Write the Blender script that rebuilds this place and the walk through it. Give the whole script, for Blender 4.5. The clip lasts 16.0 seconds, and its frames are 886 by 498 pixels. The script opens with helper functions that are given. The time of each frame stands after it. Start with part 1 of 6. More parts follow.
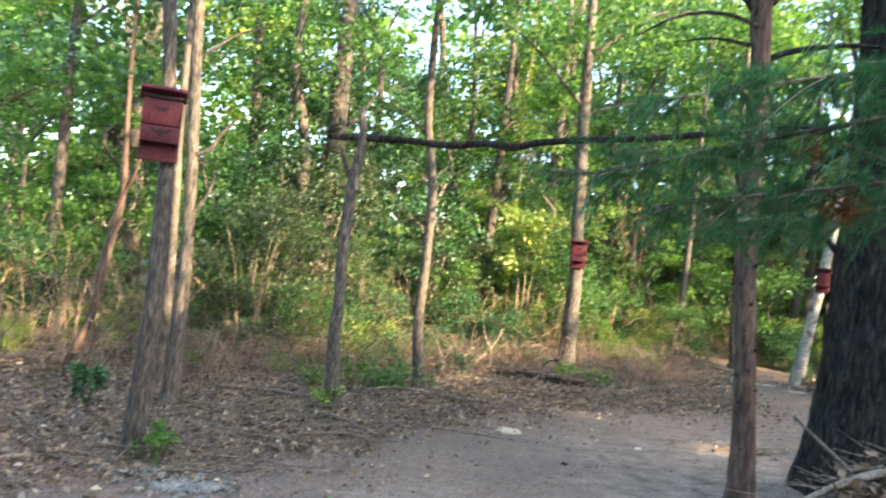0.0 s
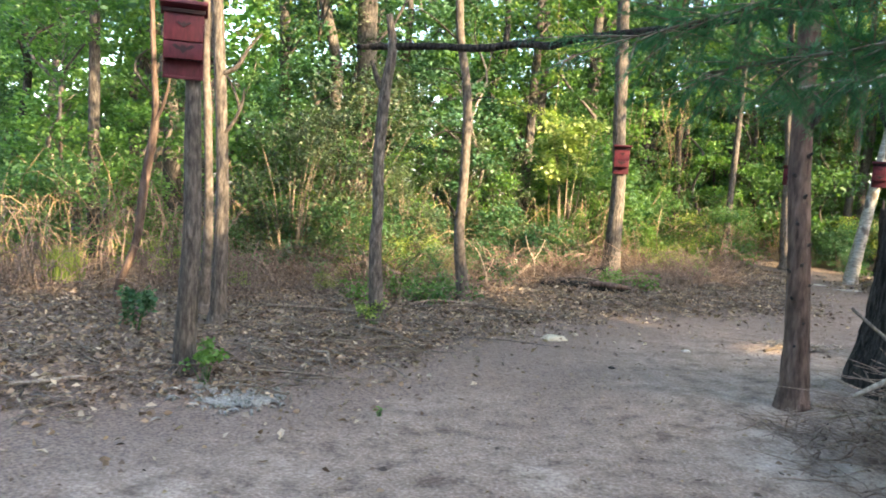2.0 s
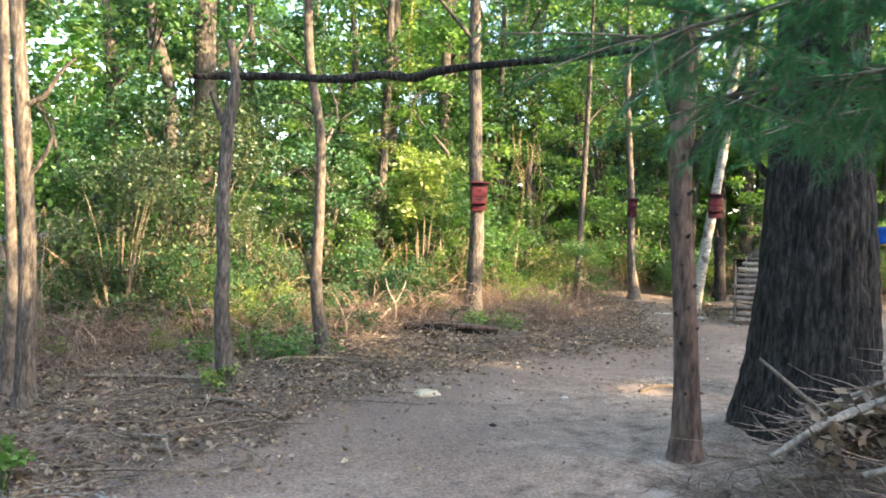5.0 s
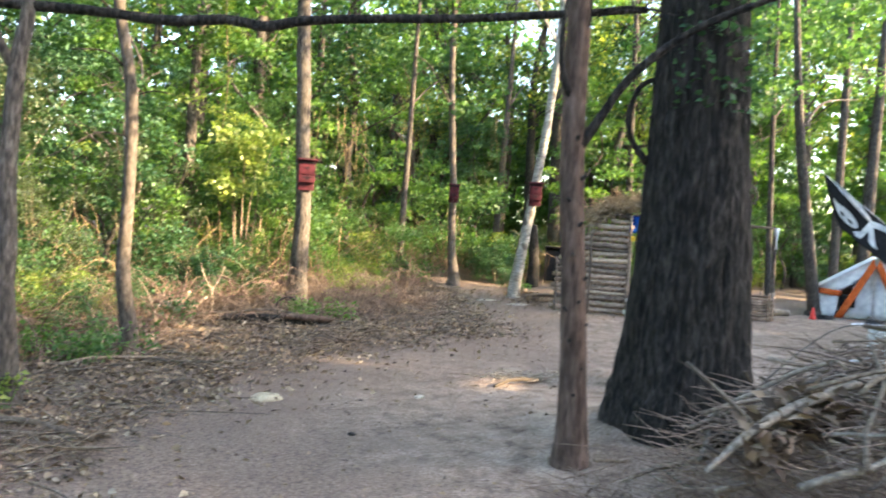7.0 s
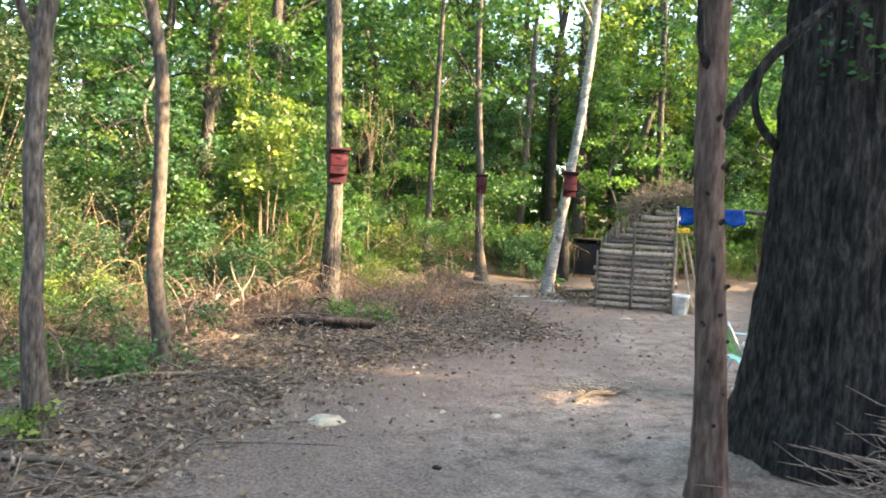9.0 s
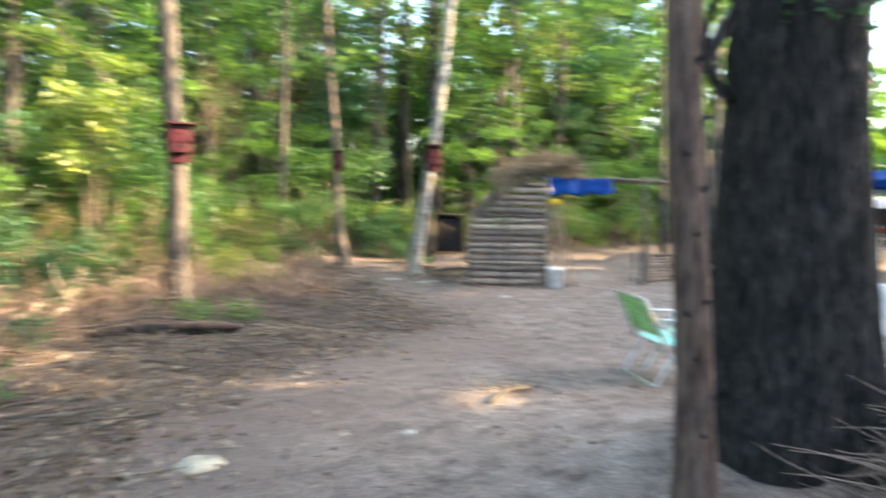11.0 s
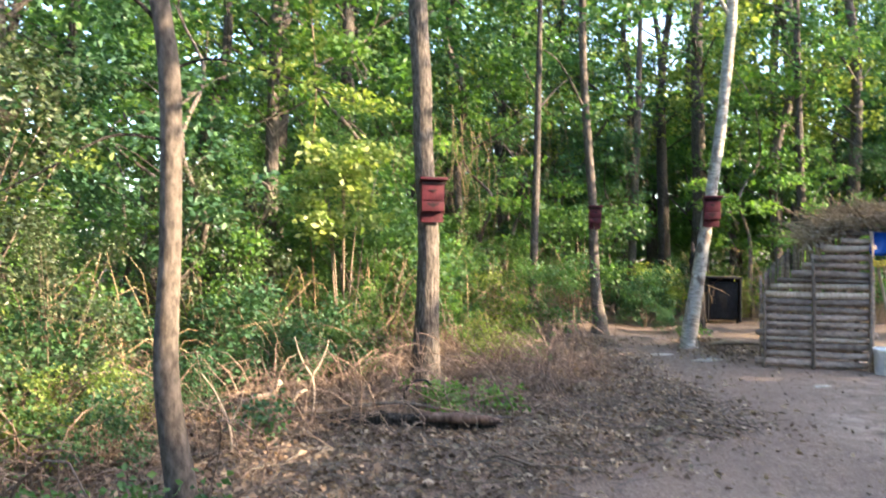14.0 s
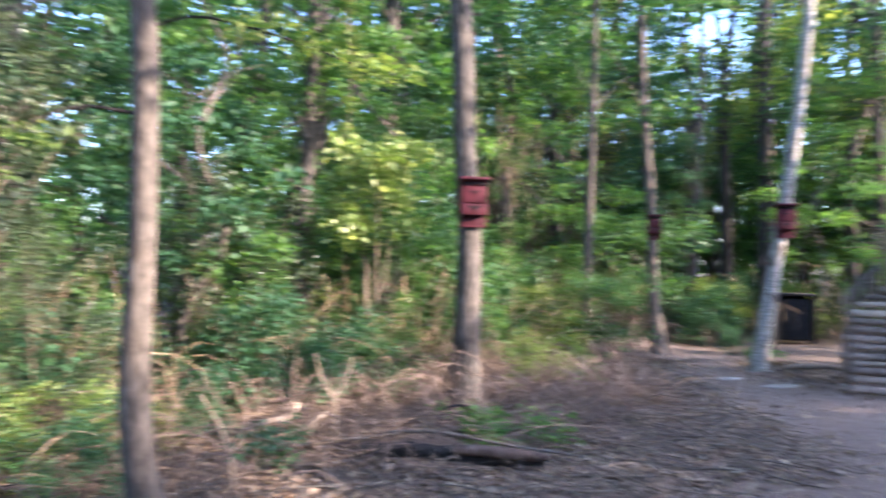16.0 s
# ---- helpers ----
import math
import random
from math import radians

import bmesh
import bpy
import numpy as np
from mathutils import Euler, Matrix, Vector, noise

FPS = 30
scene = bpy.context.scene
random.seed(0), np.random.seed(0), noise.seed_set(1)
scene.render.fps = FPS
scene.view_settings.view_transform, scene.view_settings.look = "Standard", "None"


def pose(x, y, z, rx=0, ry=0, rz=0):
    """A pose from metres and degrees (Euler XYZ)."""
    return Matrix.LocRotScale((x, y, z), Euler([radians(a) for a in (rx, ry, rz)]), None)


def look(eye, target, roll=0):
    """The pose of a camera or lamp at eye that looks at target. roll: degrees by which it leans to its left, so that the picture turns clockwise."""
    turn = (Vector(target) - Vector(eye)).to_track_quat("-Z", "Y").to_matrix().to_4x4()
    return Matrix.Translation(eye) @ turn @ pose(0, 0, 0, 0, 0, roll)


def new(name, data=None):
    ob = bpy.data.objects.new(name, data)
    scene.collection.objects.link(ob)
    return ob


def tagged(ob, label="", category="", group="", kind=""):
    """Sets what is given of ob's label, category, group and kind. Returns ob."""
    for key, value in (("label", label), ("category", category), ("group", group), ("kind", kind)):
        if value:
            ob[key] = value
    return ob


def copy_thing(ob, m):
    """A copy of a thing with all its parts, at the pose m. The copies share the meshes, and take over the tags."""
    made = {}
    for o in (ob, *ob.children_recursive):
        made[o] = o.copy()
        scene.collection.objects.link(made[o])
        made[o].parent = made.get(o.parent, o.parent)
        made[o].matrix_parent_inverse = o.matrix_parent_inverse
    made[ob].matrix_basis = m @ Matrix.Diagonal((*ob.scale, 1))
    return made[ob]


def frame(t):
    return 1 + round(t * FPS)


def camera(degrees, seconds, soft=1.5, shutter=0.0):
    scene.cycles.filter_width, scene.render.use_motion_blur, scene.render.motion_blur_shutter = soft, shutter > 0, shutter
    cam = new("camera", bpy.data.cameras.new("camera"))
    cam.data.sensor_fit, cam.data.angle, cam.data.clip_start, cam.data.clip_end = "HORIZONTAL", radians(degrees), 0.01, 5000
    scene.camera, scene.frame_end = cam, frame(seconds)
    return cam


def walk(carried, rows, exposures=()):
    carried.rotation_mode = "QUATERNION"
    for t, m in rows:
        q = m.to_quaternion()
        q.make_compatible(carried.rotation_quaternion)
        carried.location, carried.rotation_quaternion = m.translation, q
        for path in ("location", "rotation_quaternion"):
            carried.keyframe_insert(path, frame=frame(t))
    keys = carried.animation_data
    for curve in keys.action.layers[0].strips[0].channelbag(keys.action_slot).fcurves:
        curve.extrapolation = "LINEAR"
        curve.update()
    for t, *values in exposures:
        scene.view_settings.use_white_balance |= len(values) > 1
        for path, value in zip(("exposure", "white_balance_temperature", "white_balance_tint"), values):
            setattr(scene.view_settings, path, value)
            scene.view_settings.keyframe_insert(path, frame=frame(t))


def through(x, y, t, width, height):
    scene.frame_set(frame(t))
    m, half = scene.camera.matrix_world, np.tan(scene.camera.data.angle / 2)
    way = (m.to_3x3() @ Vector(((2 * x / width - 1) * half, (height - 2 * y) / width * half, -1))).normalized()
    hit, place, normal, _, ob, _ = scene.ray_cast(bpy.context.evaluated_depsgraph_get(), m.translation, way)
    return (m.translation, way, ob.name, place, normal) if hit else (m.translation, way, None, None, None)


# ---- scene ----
# ---- camera and its walk ----
cam = camera(61.3, 16.0, soft=1.8, shutter=0.6)
# seconds, x, y, z, yaw, pitch, roll
ROWS = [
    (0.0, 0.000, -0.000, 1.619, -0.19, 1.57, -6.25),
    (0.4, 0.048, 0.045, 1.588, 2.16, -0.18, -5.94),
    (0.5, 0.059, 0.056, 1.580, 0.95, -0.71, -5.85),
    (0.8, 0.077, 0.072, 1.565, -2.58, -3.73, -5.60),
    (1.0, 0.084, 0.082, 1.561, -1.69, -4.46, -5.37),
    (1.2, 0.086, 0.097, 1.563, 0.02, -4.88, -5.01),
    (1.5, 0.086, 0.119, 1.565, 1.98, -4.57, -4.38),
    (2.0, 0.030, 0.125, 1.545, 2.94, -4.96, -3.43),
    (2.5, -0.012, 0.128, 1.562, 2.25, -4.67, -1.89),
    (2.8, 0.027, 0.172, 1.569, 1.01, -3.74, -1.30),
    (3.0, 0.047, 0.220, 1.574, 0.34, -1.59, -1.16),
    (3.2, 0.045, 0.277, 1.578, -4.05, 0.0, -1.17),
    (5.3, -0.116, 0.911, 1.621, -9.34, -1.82, -2.17),
    (5.5, -0.136, 0.976, 1.622, -10.43, -1.59, -2.27),
    (6.0, -0.239, 1.212, 1.619, -20.10, -0.60, -2.57),
    (6.5, -0.323, 1.428, 1.580, -26.37, -0.98, -3.36),
    (7.0, -0.370, 1.686, 1.585, -24.06, -2.26, -3.71),
    (7.3, -0.460, 1.838, 1.607, -23.05, -2.98, -3.61),
    (7.5, -0.523, 1.936, 1.617, -23.97, -2.62, -3.53),
    (7.7, -0.578, 2.028, 1.608, -25.40, -2.68, -3.51),
    (8.0, -0.626, 2.166, 1.593, -25.29, -3.05, -3.44),
    (8.2, -0.630, 2.262, 1.593, -23.85, -2.95, -3.32),
    (10.3, -0.520, 3.297, 1.596, -27.60, -4.13, -1.73),
    (10.5, -0.509, 3.400, 1.596, -28.89, -4.34, -1.57),
    (11.0, -0.466, 3.727, 1.572, -36.19, -4.26, -0.96),
    (11.1, -0.442, 3.790, 1.572, -39.33, -4.59, -1.09),
    (11.5, -0.315, 4.031, 1.578, -38.65, -1.54, -2.53),
    (12.0, -0.226, 4.279, 1.603, -31.56, -0.71, -2.92),
    (12.5, -0.262, 4.599, 1.638, -30.72, -1.05, -2.13),
    (12.7, -0.262, 4.687, 1.630, -31.6, -1.85, -1.80),
    (13.0, -0.242, 4.810, 1.616, -29.00, -2.38, -1.26),
    (13.5, -0.121, 5.108, 1.628, -20.82, -0.92, -0.20),
    (14.0, -0.059, 5.281, 1.613, -18.21, -0.05, -0.46),
    (14.5, -0.083, 5.543, 1.673, -16.42, 5.10, -1.10),
    (14.7, -0.066, 5.611, 1.654, -15.34, 3.35, -0.68),
    (15.0, 0.002, 5.695, 1.620, -11.44, 1.24, 0.28),
    (15.5, 0.176, 5.858, 1.621, -7.23, 3.37, 0.31),
    (15.9, 0.277, 6.048, 1.560, -11.43, 1.11, -0.92),
    (16.0, 0.284, 6.063, 1.553, -14.34, 0.98, -1.06),
]
walk(cam, [(t, pose(x, y, z, 90 + pitch, roll, yaw)) for t, x, y, z, yaw, pitch, roll in ROWS],
     exposures=[(0.0, 3.35, 6300, 7), (1.5, 3.36, 6450, 8), (3.2, 3.45, 6400, 8), (5.5, 3.52, 6500, 9), (8.2, 3.54, 6550, 9), (10.5, 3.64, 6400, 9), (11.7, 3.72, 6350, 9), (12.5, 3.37, 6350, 11), (13.5, 3.32, 6200, 12), (14.3, 3.24, 5750, 16), (15.0, 3.14, 5080, 22), (16.0, 3.14, 5080, 22)])

# ---- sky and sun ----
TO_SUN = Vector((0.80, -0.52, 0.36)).normalized()
world = bpy.data.worlds.new("sky")
scene.world = world
world.use_nodes = True
sky = world.node_tree.nodes.new("ShaderNodeTexSky")
sky.sky_type = "NISHITA"
sky.sun_disc = False
sky.sun_elevation = math.asin(TO_SUN.z)
sky.sun_rotation = math.atan2(TO_SUN.x, TO_SUN.y)
sky.dust_density = 2.0
world.node_tree.links.new(sky.outputs[0], world.node_tree.nodes["Background"].inputs[0])
world.node_tree.nodes["Background"].inputs[1].default_value = 0.15
sun = new("sun", bpy.data.lights.new("sun", "SUN"))
sun.data.energy, sun.data.angle, sun.data.color = 3.3, radians(0.5), (1.0, 0.76, 0.45)
sun.matrix_world = look((0, 0, 30), Vector((0, 0, 30)) - TO_SUN)


# ---- materials ----
def nodes_of(name):
    m = bpy.data.materials.new(name)
    m.use_nodes = True
    return m, m.node_tree, m.node_tree.nodes["Principled BSDF"]


def add(tree, kind, **values):
    n = tree.nodes.new(kind)
    for key, value in values.items():
        n.inputs[key.replace("_", " ")].default_value = value
    return n


def ramp(tree, source, stops):
    r = tree.nodes.new("ShaderNodeValToRGB")
    while len(r.color_ramp.elements) < len(stops):
        r.color_ramp.elements.new(0.5)
    for e, (at, c) in zip(r.color_ramp.elements, stops):
        e.position, e.color = at, (*c, 1)
    tree.links.new(source, r.inputs[0])
    return r.outputs[0]


def blend(tree, factor, a, b, kind="MIX"):
    m = tree.nodes.new("ShaderNodeMix")
    m.data_type, m.blend_type = "RGBA", kind
    for socket, value in ((m.inputs[0], factor), (m.inputs[6], a), (m.inputs[7], b)):
        if isinstance(value, (int, float)):
            socket.default_value = value
        elif isinstance(value, tuple):
            socket.default_value = (*value, 1)
        else:
            tree.links.new(value, socket)
    return m.outputs[2]


def noisy(tree, scale, stretch=(1, 1, 1), detail=6.0, rough=0.6, where="Object"):
    c = tree.nodes.new("ShaderNodeTexCoord")
    m = tree.nodes.new("ShaderNodeMapping")
    m.inputs["Scale"].default_value = stretch
    n = add(tree, "ShaderNodeTexNoise", Scale=scale, Detail=detail, Roughness=rough)
    tree.links.new(c.outputs[where], m.inputs[0])
    tree.links.new(m.outputs[0], n.inputs["Vector"])
    return n.outputs["Fac"]


def surface(name, dark, mid, light, scale=20.0, stretch=(1, 1, 1), rough=0.85, bump=0.4, depth=0.01, coarse=2.0, metal=0.0, vary=0.25, stain=None, gloss=0.25):
    """A worn surface: grain at one scale, patches at a coarser one, relief, and a change of tone from piece to piece."""
    m, tree, p = nodes_of(name)
    fine = noisy(tree, scale, stretch)
    big = noisy(tree, coarse, (1, 1, 1), 3.0)
    colour = ramp(tree, fine, [(0.3, dark), (0.5, mid), (0.72, light)])
    patch = ramp(tree, big, [(0.35, (0.7, 0.7, 0.7)), (0.65, (1.15, 1.12, 1.08))])
    colour = blend(tree, 1.0, colour, patch, "MULTIPLY")
    if stain:
        spot = ramp(tree, noisy(tree, 5.0, (1, 1, 0.6), 4.0), [(0.52, (0, 0, 0)), (0.62, (1, 1, 1))])
        colour = blend(tree, spot, colour, stain)
    if vary:
        info = tree.nodes.new("ShaderNodeObjectInfo")
        tone = ramp(tree, info.outputs["Random"], [(0.0, (1 - vary,) * 3), (1.0, (1 + vary, 1 + vary * 0.9, 1 + vary * 0.8))])
        colour = blend(tree, 1.0, colour, tone, "MULTIPLY")
    tree.links.new(colour, p.inputs["Base Color"])
    p.inputs["Roughness"].default_value = rough
    p.inputs["Specular IOR Level"].default_value = gloss
    p.inputs["Metallic"].default_value = metal
    b = add(tree, "ShaderNodeBump", Strength=bump, Distance=depth)
    tree.links.new(fine, b.inputs["Height"])
    tree.links.new(b.outputs[0], p.inputs["Normal"])
    return m


def leafy(name, dark, mid, light, through=0.5, rough=0.55):
    """Leaves that let light through; each leaf has a tone of its own."""
    m, tree, p = nodes_of(name)
    g = tree.nodes.new("ShaderNodeNewGeometry")
    colour = ramp(tree, g.outputs["Random Per Island"], [(0.0, dark), (0.55, mid), (1.0, light)])
    colour = blend(tree, 1.0, colour, ramp(tree, noisy(tree, 1.3, detail=2.0), [(0.35, (0.75, 0.8, 0.75)), (0.7, (1.2, 1.15, 1.0))]), "MULTIPLY")
    tree.links.new(colour, p.inputs["Base Color"])
    p.inputs["Roughness"].default_value = rough
    p.inputs["Specular IOR Level"].default_value = 0.5
    t = tree.nodes.new("ShaderNodeBsdfTranslucent")
    tree.links.new(blend(tree, 1.0, colour, (1.3, 1.3, 0.6), "MULTIPLY"), t.inputs[0])
    mix = add(tree, "ShaderNodeMixShader", Fac=through)
    tree.links.new(p.outputs[0], mix.inputs[1])
    tree.links.new(t.outputs[0], mix.inputs[2])
    tree.links.new(mix.outputs[0], tree.nodes["Material Output"].inputs[0])
    return m


BARK = surface("grey_brown_bark", (0.018, 0.015, 0.014), (0.082, 0.07, 0.062), (0.19, 0.168, 0.15), 44, (1, 1, 0.24), 0.92, 1.0, 0.02, 2.2)
BARK_PALE = surface("pale_smooth_bark", (0.045, 0.036, 0.031), (0.125, 0.104, 0.09), (0.225, 0.19, 0.165), 30, (1, 1, 0.45), 0.9, 0.8, 0.01, 2.6)
BARK_RED = surface("reddish_cedar_bark", (0.026, 0.016, 0.013), (0.092, 0.062, 0.05), (0.17, 0.125, 0.105), 26, (1, 1, 0.22), 0.92, 1.0, 0.016, 2.4)
BARK_OLD = surface("dark_furrowed_bark", (0.005, 0.0045, 0.0045), (0.03, 0.026, 0.024), (0.095, 0.082, 0.073), 34, (1, 1, 0.24), 0.95, 1.0, 0.06, 3.0, vary=0.0)
BIRCH = surface("white_birch_bark", (0.16, 0.145, 0.125), (0.36, 0.34, 0.31), (0.56, 0.54, 0.5), 9, (1, 1, 3.5), 0.8, 0.3, 0.004, 3.0, stain=(0.12, 0.1, 0.085))
WOOD = surface("weathered_stick", (0.07, 0.052, 0.04), (0.17, 0.135, 0.105), (0.3, 0.25, 0.2), 40, (1, 1, 1), 0.9, 0.5, 0.004, 3.0, vary=0.4)
STICK_GREY = surface("grey_dead_twig", (0.08, 0.068, 0.057), (0.18, 0.155, 0.132), (0.3, 0.265, 0.232), 40, (1, 1, 1), 0.9, 0.5, 0.004, 3.0, vary=0.45)
BRAMBLE = surface("brown_dead_bramble", (0.07, 0.048, 0.037), (0.18, 0.128, 0.1), (0.34, 0.26, 0.2), 30, (1, 1, 1), 0.9, 0.3, 0.003, 1.0, vary=0.0)
STRAW = surface("dry_tan_stem", (0.12, 0.082, 0.048), (0.25, 0.18, 0.11), (0.42, 0.32, 0.2), 30, (1, 1, 1), 0.9, 0.3, 0.003, 1.0, vary=0.0)
LOG = surface("peeled_log_bark", (0.13, 0.1, 0.082), (0.26, 0.205, 0.17), (0.4, 0.33, 0.28), 26, (0.3, 0.6, 1), 0.9, 0.6, 0.006, 4.0, vary=0.5)
CUT = surface("sawn_wood_end", (0.38, 0.3, 0.2), (0.52, 0.44, 0.32), (0.62, 0.55, 0.43), 50, (1, 1, 1), 0.85, 0.3, 0.003, 4.0)
RED = surface("maroon_painted_wood", (0.042, 0.006, 0.011), (0.068, 0.0095, 0.017), (0.1, 0.017, 0.026), 60, (1, 1, 0.2), 0.6, 0.25, 0.002, 6.0, vary=0.1)
DARK_RED = surface("dark_maroon_emblem", (0.008, 0.003, 0.005), (0.014, 0.004, 0.007), (0.024, 0.006, 0.01), 60, (1, 1, 1), 0.6, 0.1, 0.001, 6.0, vary=0.0)
STONE = surface("pale_stone", (0.3, 0.26, 0.22), (0.46, 0.41, 0.35), (0.58, 0.53, 0.46), 26, (1, 1, 1), 0.9, 0.5, 0.006, 3.0)
ASH = surface("pale_grey_ash", (0.14, 0.132, 0.12), (0.24, 0.23, 0.212), (0.35, 0.34, 0.32), 40, (1, 1, 1), 0.95, 0.8, 0.01, 5.0, vary=0.0)
BLUE = surface("blue_tarpaulin", (0.0015, 0.022, 0.13), (0.002, 0.036, 0.19), (0.004, 0.052, 0.25), 12, (1, 1, 1), 0.65, 0.3, 0.01, 4.0, vary=0.0, gloss=0.08)
TENT_WHITE = surface("pale_tent_cloth", (0.64, 0.66, 0.7), (0.74, 0.76, 0.79), (0.8, 0.81, 0.83), 8, (1, 1, 1), 0.7, 0.3, 0.01, 2.0, vary=0.0)
ORANGE = surface("orange_tent_cloth", (0.5, 0.09, 0.02), (0.62, 0.13, 0.03), (0.7, 0.18, 0.05), 8, (1, 1, 1), 0.7, 0.3, 0.01, 2.0, vary=0.0)
BLACK = surface("black_cloth", (0.008, 0.008, 0.009), (0.014, 0.014, 0.016), (0.025, 0.025, 0.028), 30, (1, 1, 1), 0.8, 0.3, 0.005, 3.0, vary=0.0)
WHITE = surface("white_plastic", (0.6, 0.61, 0.62), (0.7, 0.71, 0.72), (0.78, 0.78, 0.78), 15, (1, 1, 1), 0.5, 0.1, 0.002, 5.0, vary=0.0)
WHITE_CAR = surface("white_car_paint", (0.66, 0.67, 0.7), (0.72, 0.73, 0.75), (0.76, 0.77, 0.78), 3, (1, 1, 1), 0.25, 0.0, 0.001, 2.0, vary=0.0)
LAMP_RED = surface("red_lamp_cover", (0.5, 0.01, 0.02), (0.6, 0.015, 0.03), (0.7, 0.03, 0.05), 20, (1, 1, 1), 0.2, 0.0, 0.001, 2.0, vary=0.0)
RED_PLASTIC = surface("red_plastic", (0.6, 0.03, 0.03), (0.7, 0.05, 0.04), (0.75, 0.08, 0.06), 20, (1, 1, 1), 0.4, 0.0, 0.001, 2.0, vary=0.0)
GLASS_DARK = surface("dark_car_glass", (0.01, 0.012, 0.013), (0.014, 0.016, 0.018), (0.02, 0.022, 0.024), 3, (1, 1, 1), 0.08, 0.0, 0.001, 2.0, vary=0.0)
METAL = surface("dull_aluminium", (0.5, 0.5, 0.5), (0.62, 0.62, 0.62), (0.72, 0.72, 0.72), 60, (1, 1, 1), 0.38, 0.1, 0.001, 8.0, 0.9, 0.0)
WEB_GREEN = surface("green_webbing", (0.14, 0.46, 0.1), (0.23, 0.6, 0.17), (0.34, 0.7, 0.28), 120, (1, 1, 1), 0.65, 0.3, 0.001, 6.0, vary=0.08)
WEB_PALE = surface("pale_green_webbing", (0.26, 0.52, 0.2), (0.36, 0.66, 0.3), (0.5, 0.74, 0.42), 120, (1, 1, 1), 0.65, 0.3, 0.001, 6.0, vary=0.08)
WEB_MINT = surface("mint_webbing", (0.22, 0.55, 0.42), (0.34, 0.68, 0.55), (0.48, 0.76, 0.66), 120, (1, 1, 1), 0.65, 0.3, 0.001, 6.0, vary=0.08)
YELLOW = surface("yellow_rope", (0.6, 0.4, 0.02), (0.75, 0.52, 0.04), (0.8, 0.6, 0.1), 60, (1, 1, 1), 0.7, 0.3, 0.002, 6.0, vary=0.0)
POLE = surface("peeled_pole", (0.24, 0.18, 0.135), (0.42, 0.335, 0.26), (0.56, 0.47, 0.385), 40, (1, 1, 0.15), 0.85, 0.4, 0.003, 3.0, vary=0.15)

LEAF_MID = leafy("broad_green_leaves", (0.04, 0.1, 0.04), (0.075, 0.165, 0.062), (0.13, 0.225, 0.085))
LEAF_DARK = leafy("dark_green_leaves", (0.026, 0.075, 0.04), (0.05, 0.125, 0.062), (0.085, 0.175, 0.085), 0.4)
LEAF_YELLOW = leafy("yellow_green_leaves", (0.09, 0.16, 0.03), (0.19, 0.27, 0.06), (0.34, 0.39, 0.13), 0.5)
# lighter leaf colour that carries the sun's brightness on one shrub
LEAF_SUNLIT = leafy("pale_sunlit_leaves", (0.14, 0.22, 0.05), (0.29, 0.37, 0.12), (0.5, 0.53, 0.28), 0.5)
LEAF_BRIGHT = leafy("bright_green_leaves", (0.06, 0.145, 0.035), (0.11, 0.22, 0.055), (0.17, 0.29, 0.09), 0.5)
LEAF_OLIVE = leafy("leathery_olive_leaves", (0.028, 0.048, 0.028), (0.06, 0.088, 0.05), (0.14, 0.17, 0.095), 0.3, 0.4)
NEEDLES = leafy("blue_green_needles", (0.02, 0.09, 0.055), (0.045, 0.155, 0.09), (0.08, 0.22, 0.13), 0.4)
LITTER = leafy("dry_brown_leaves", (0.045, 0.027, 0.02), (0.145, 0.092, 0.066), (0.31, 0.22, 0.165), 0.1, 0.8)
PALE_LITTER = leafy("pale_dry_leaves", (0.11, 0.07, 0.053), (0.25, 0.175, 0.135), (0.46, 0.36, 0.29), 0.1, 0.8)
DEAD_LEAF = leafy("rusty_dead_needles", (0.13, 0.05, 0.025), (0.2, 0.09, 0.045), (0.28, 0.14, 0.07), 0.2, 0.8)


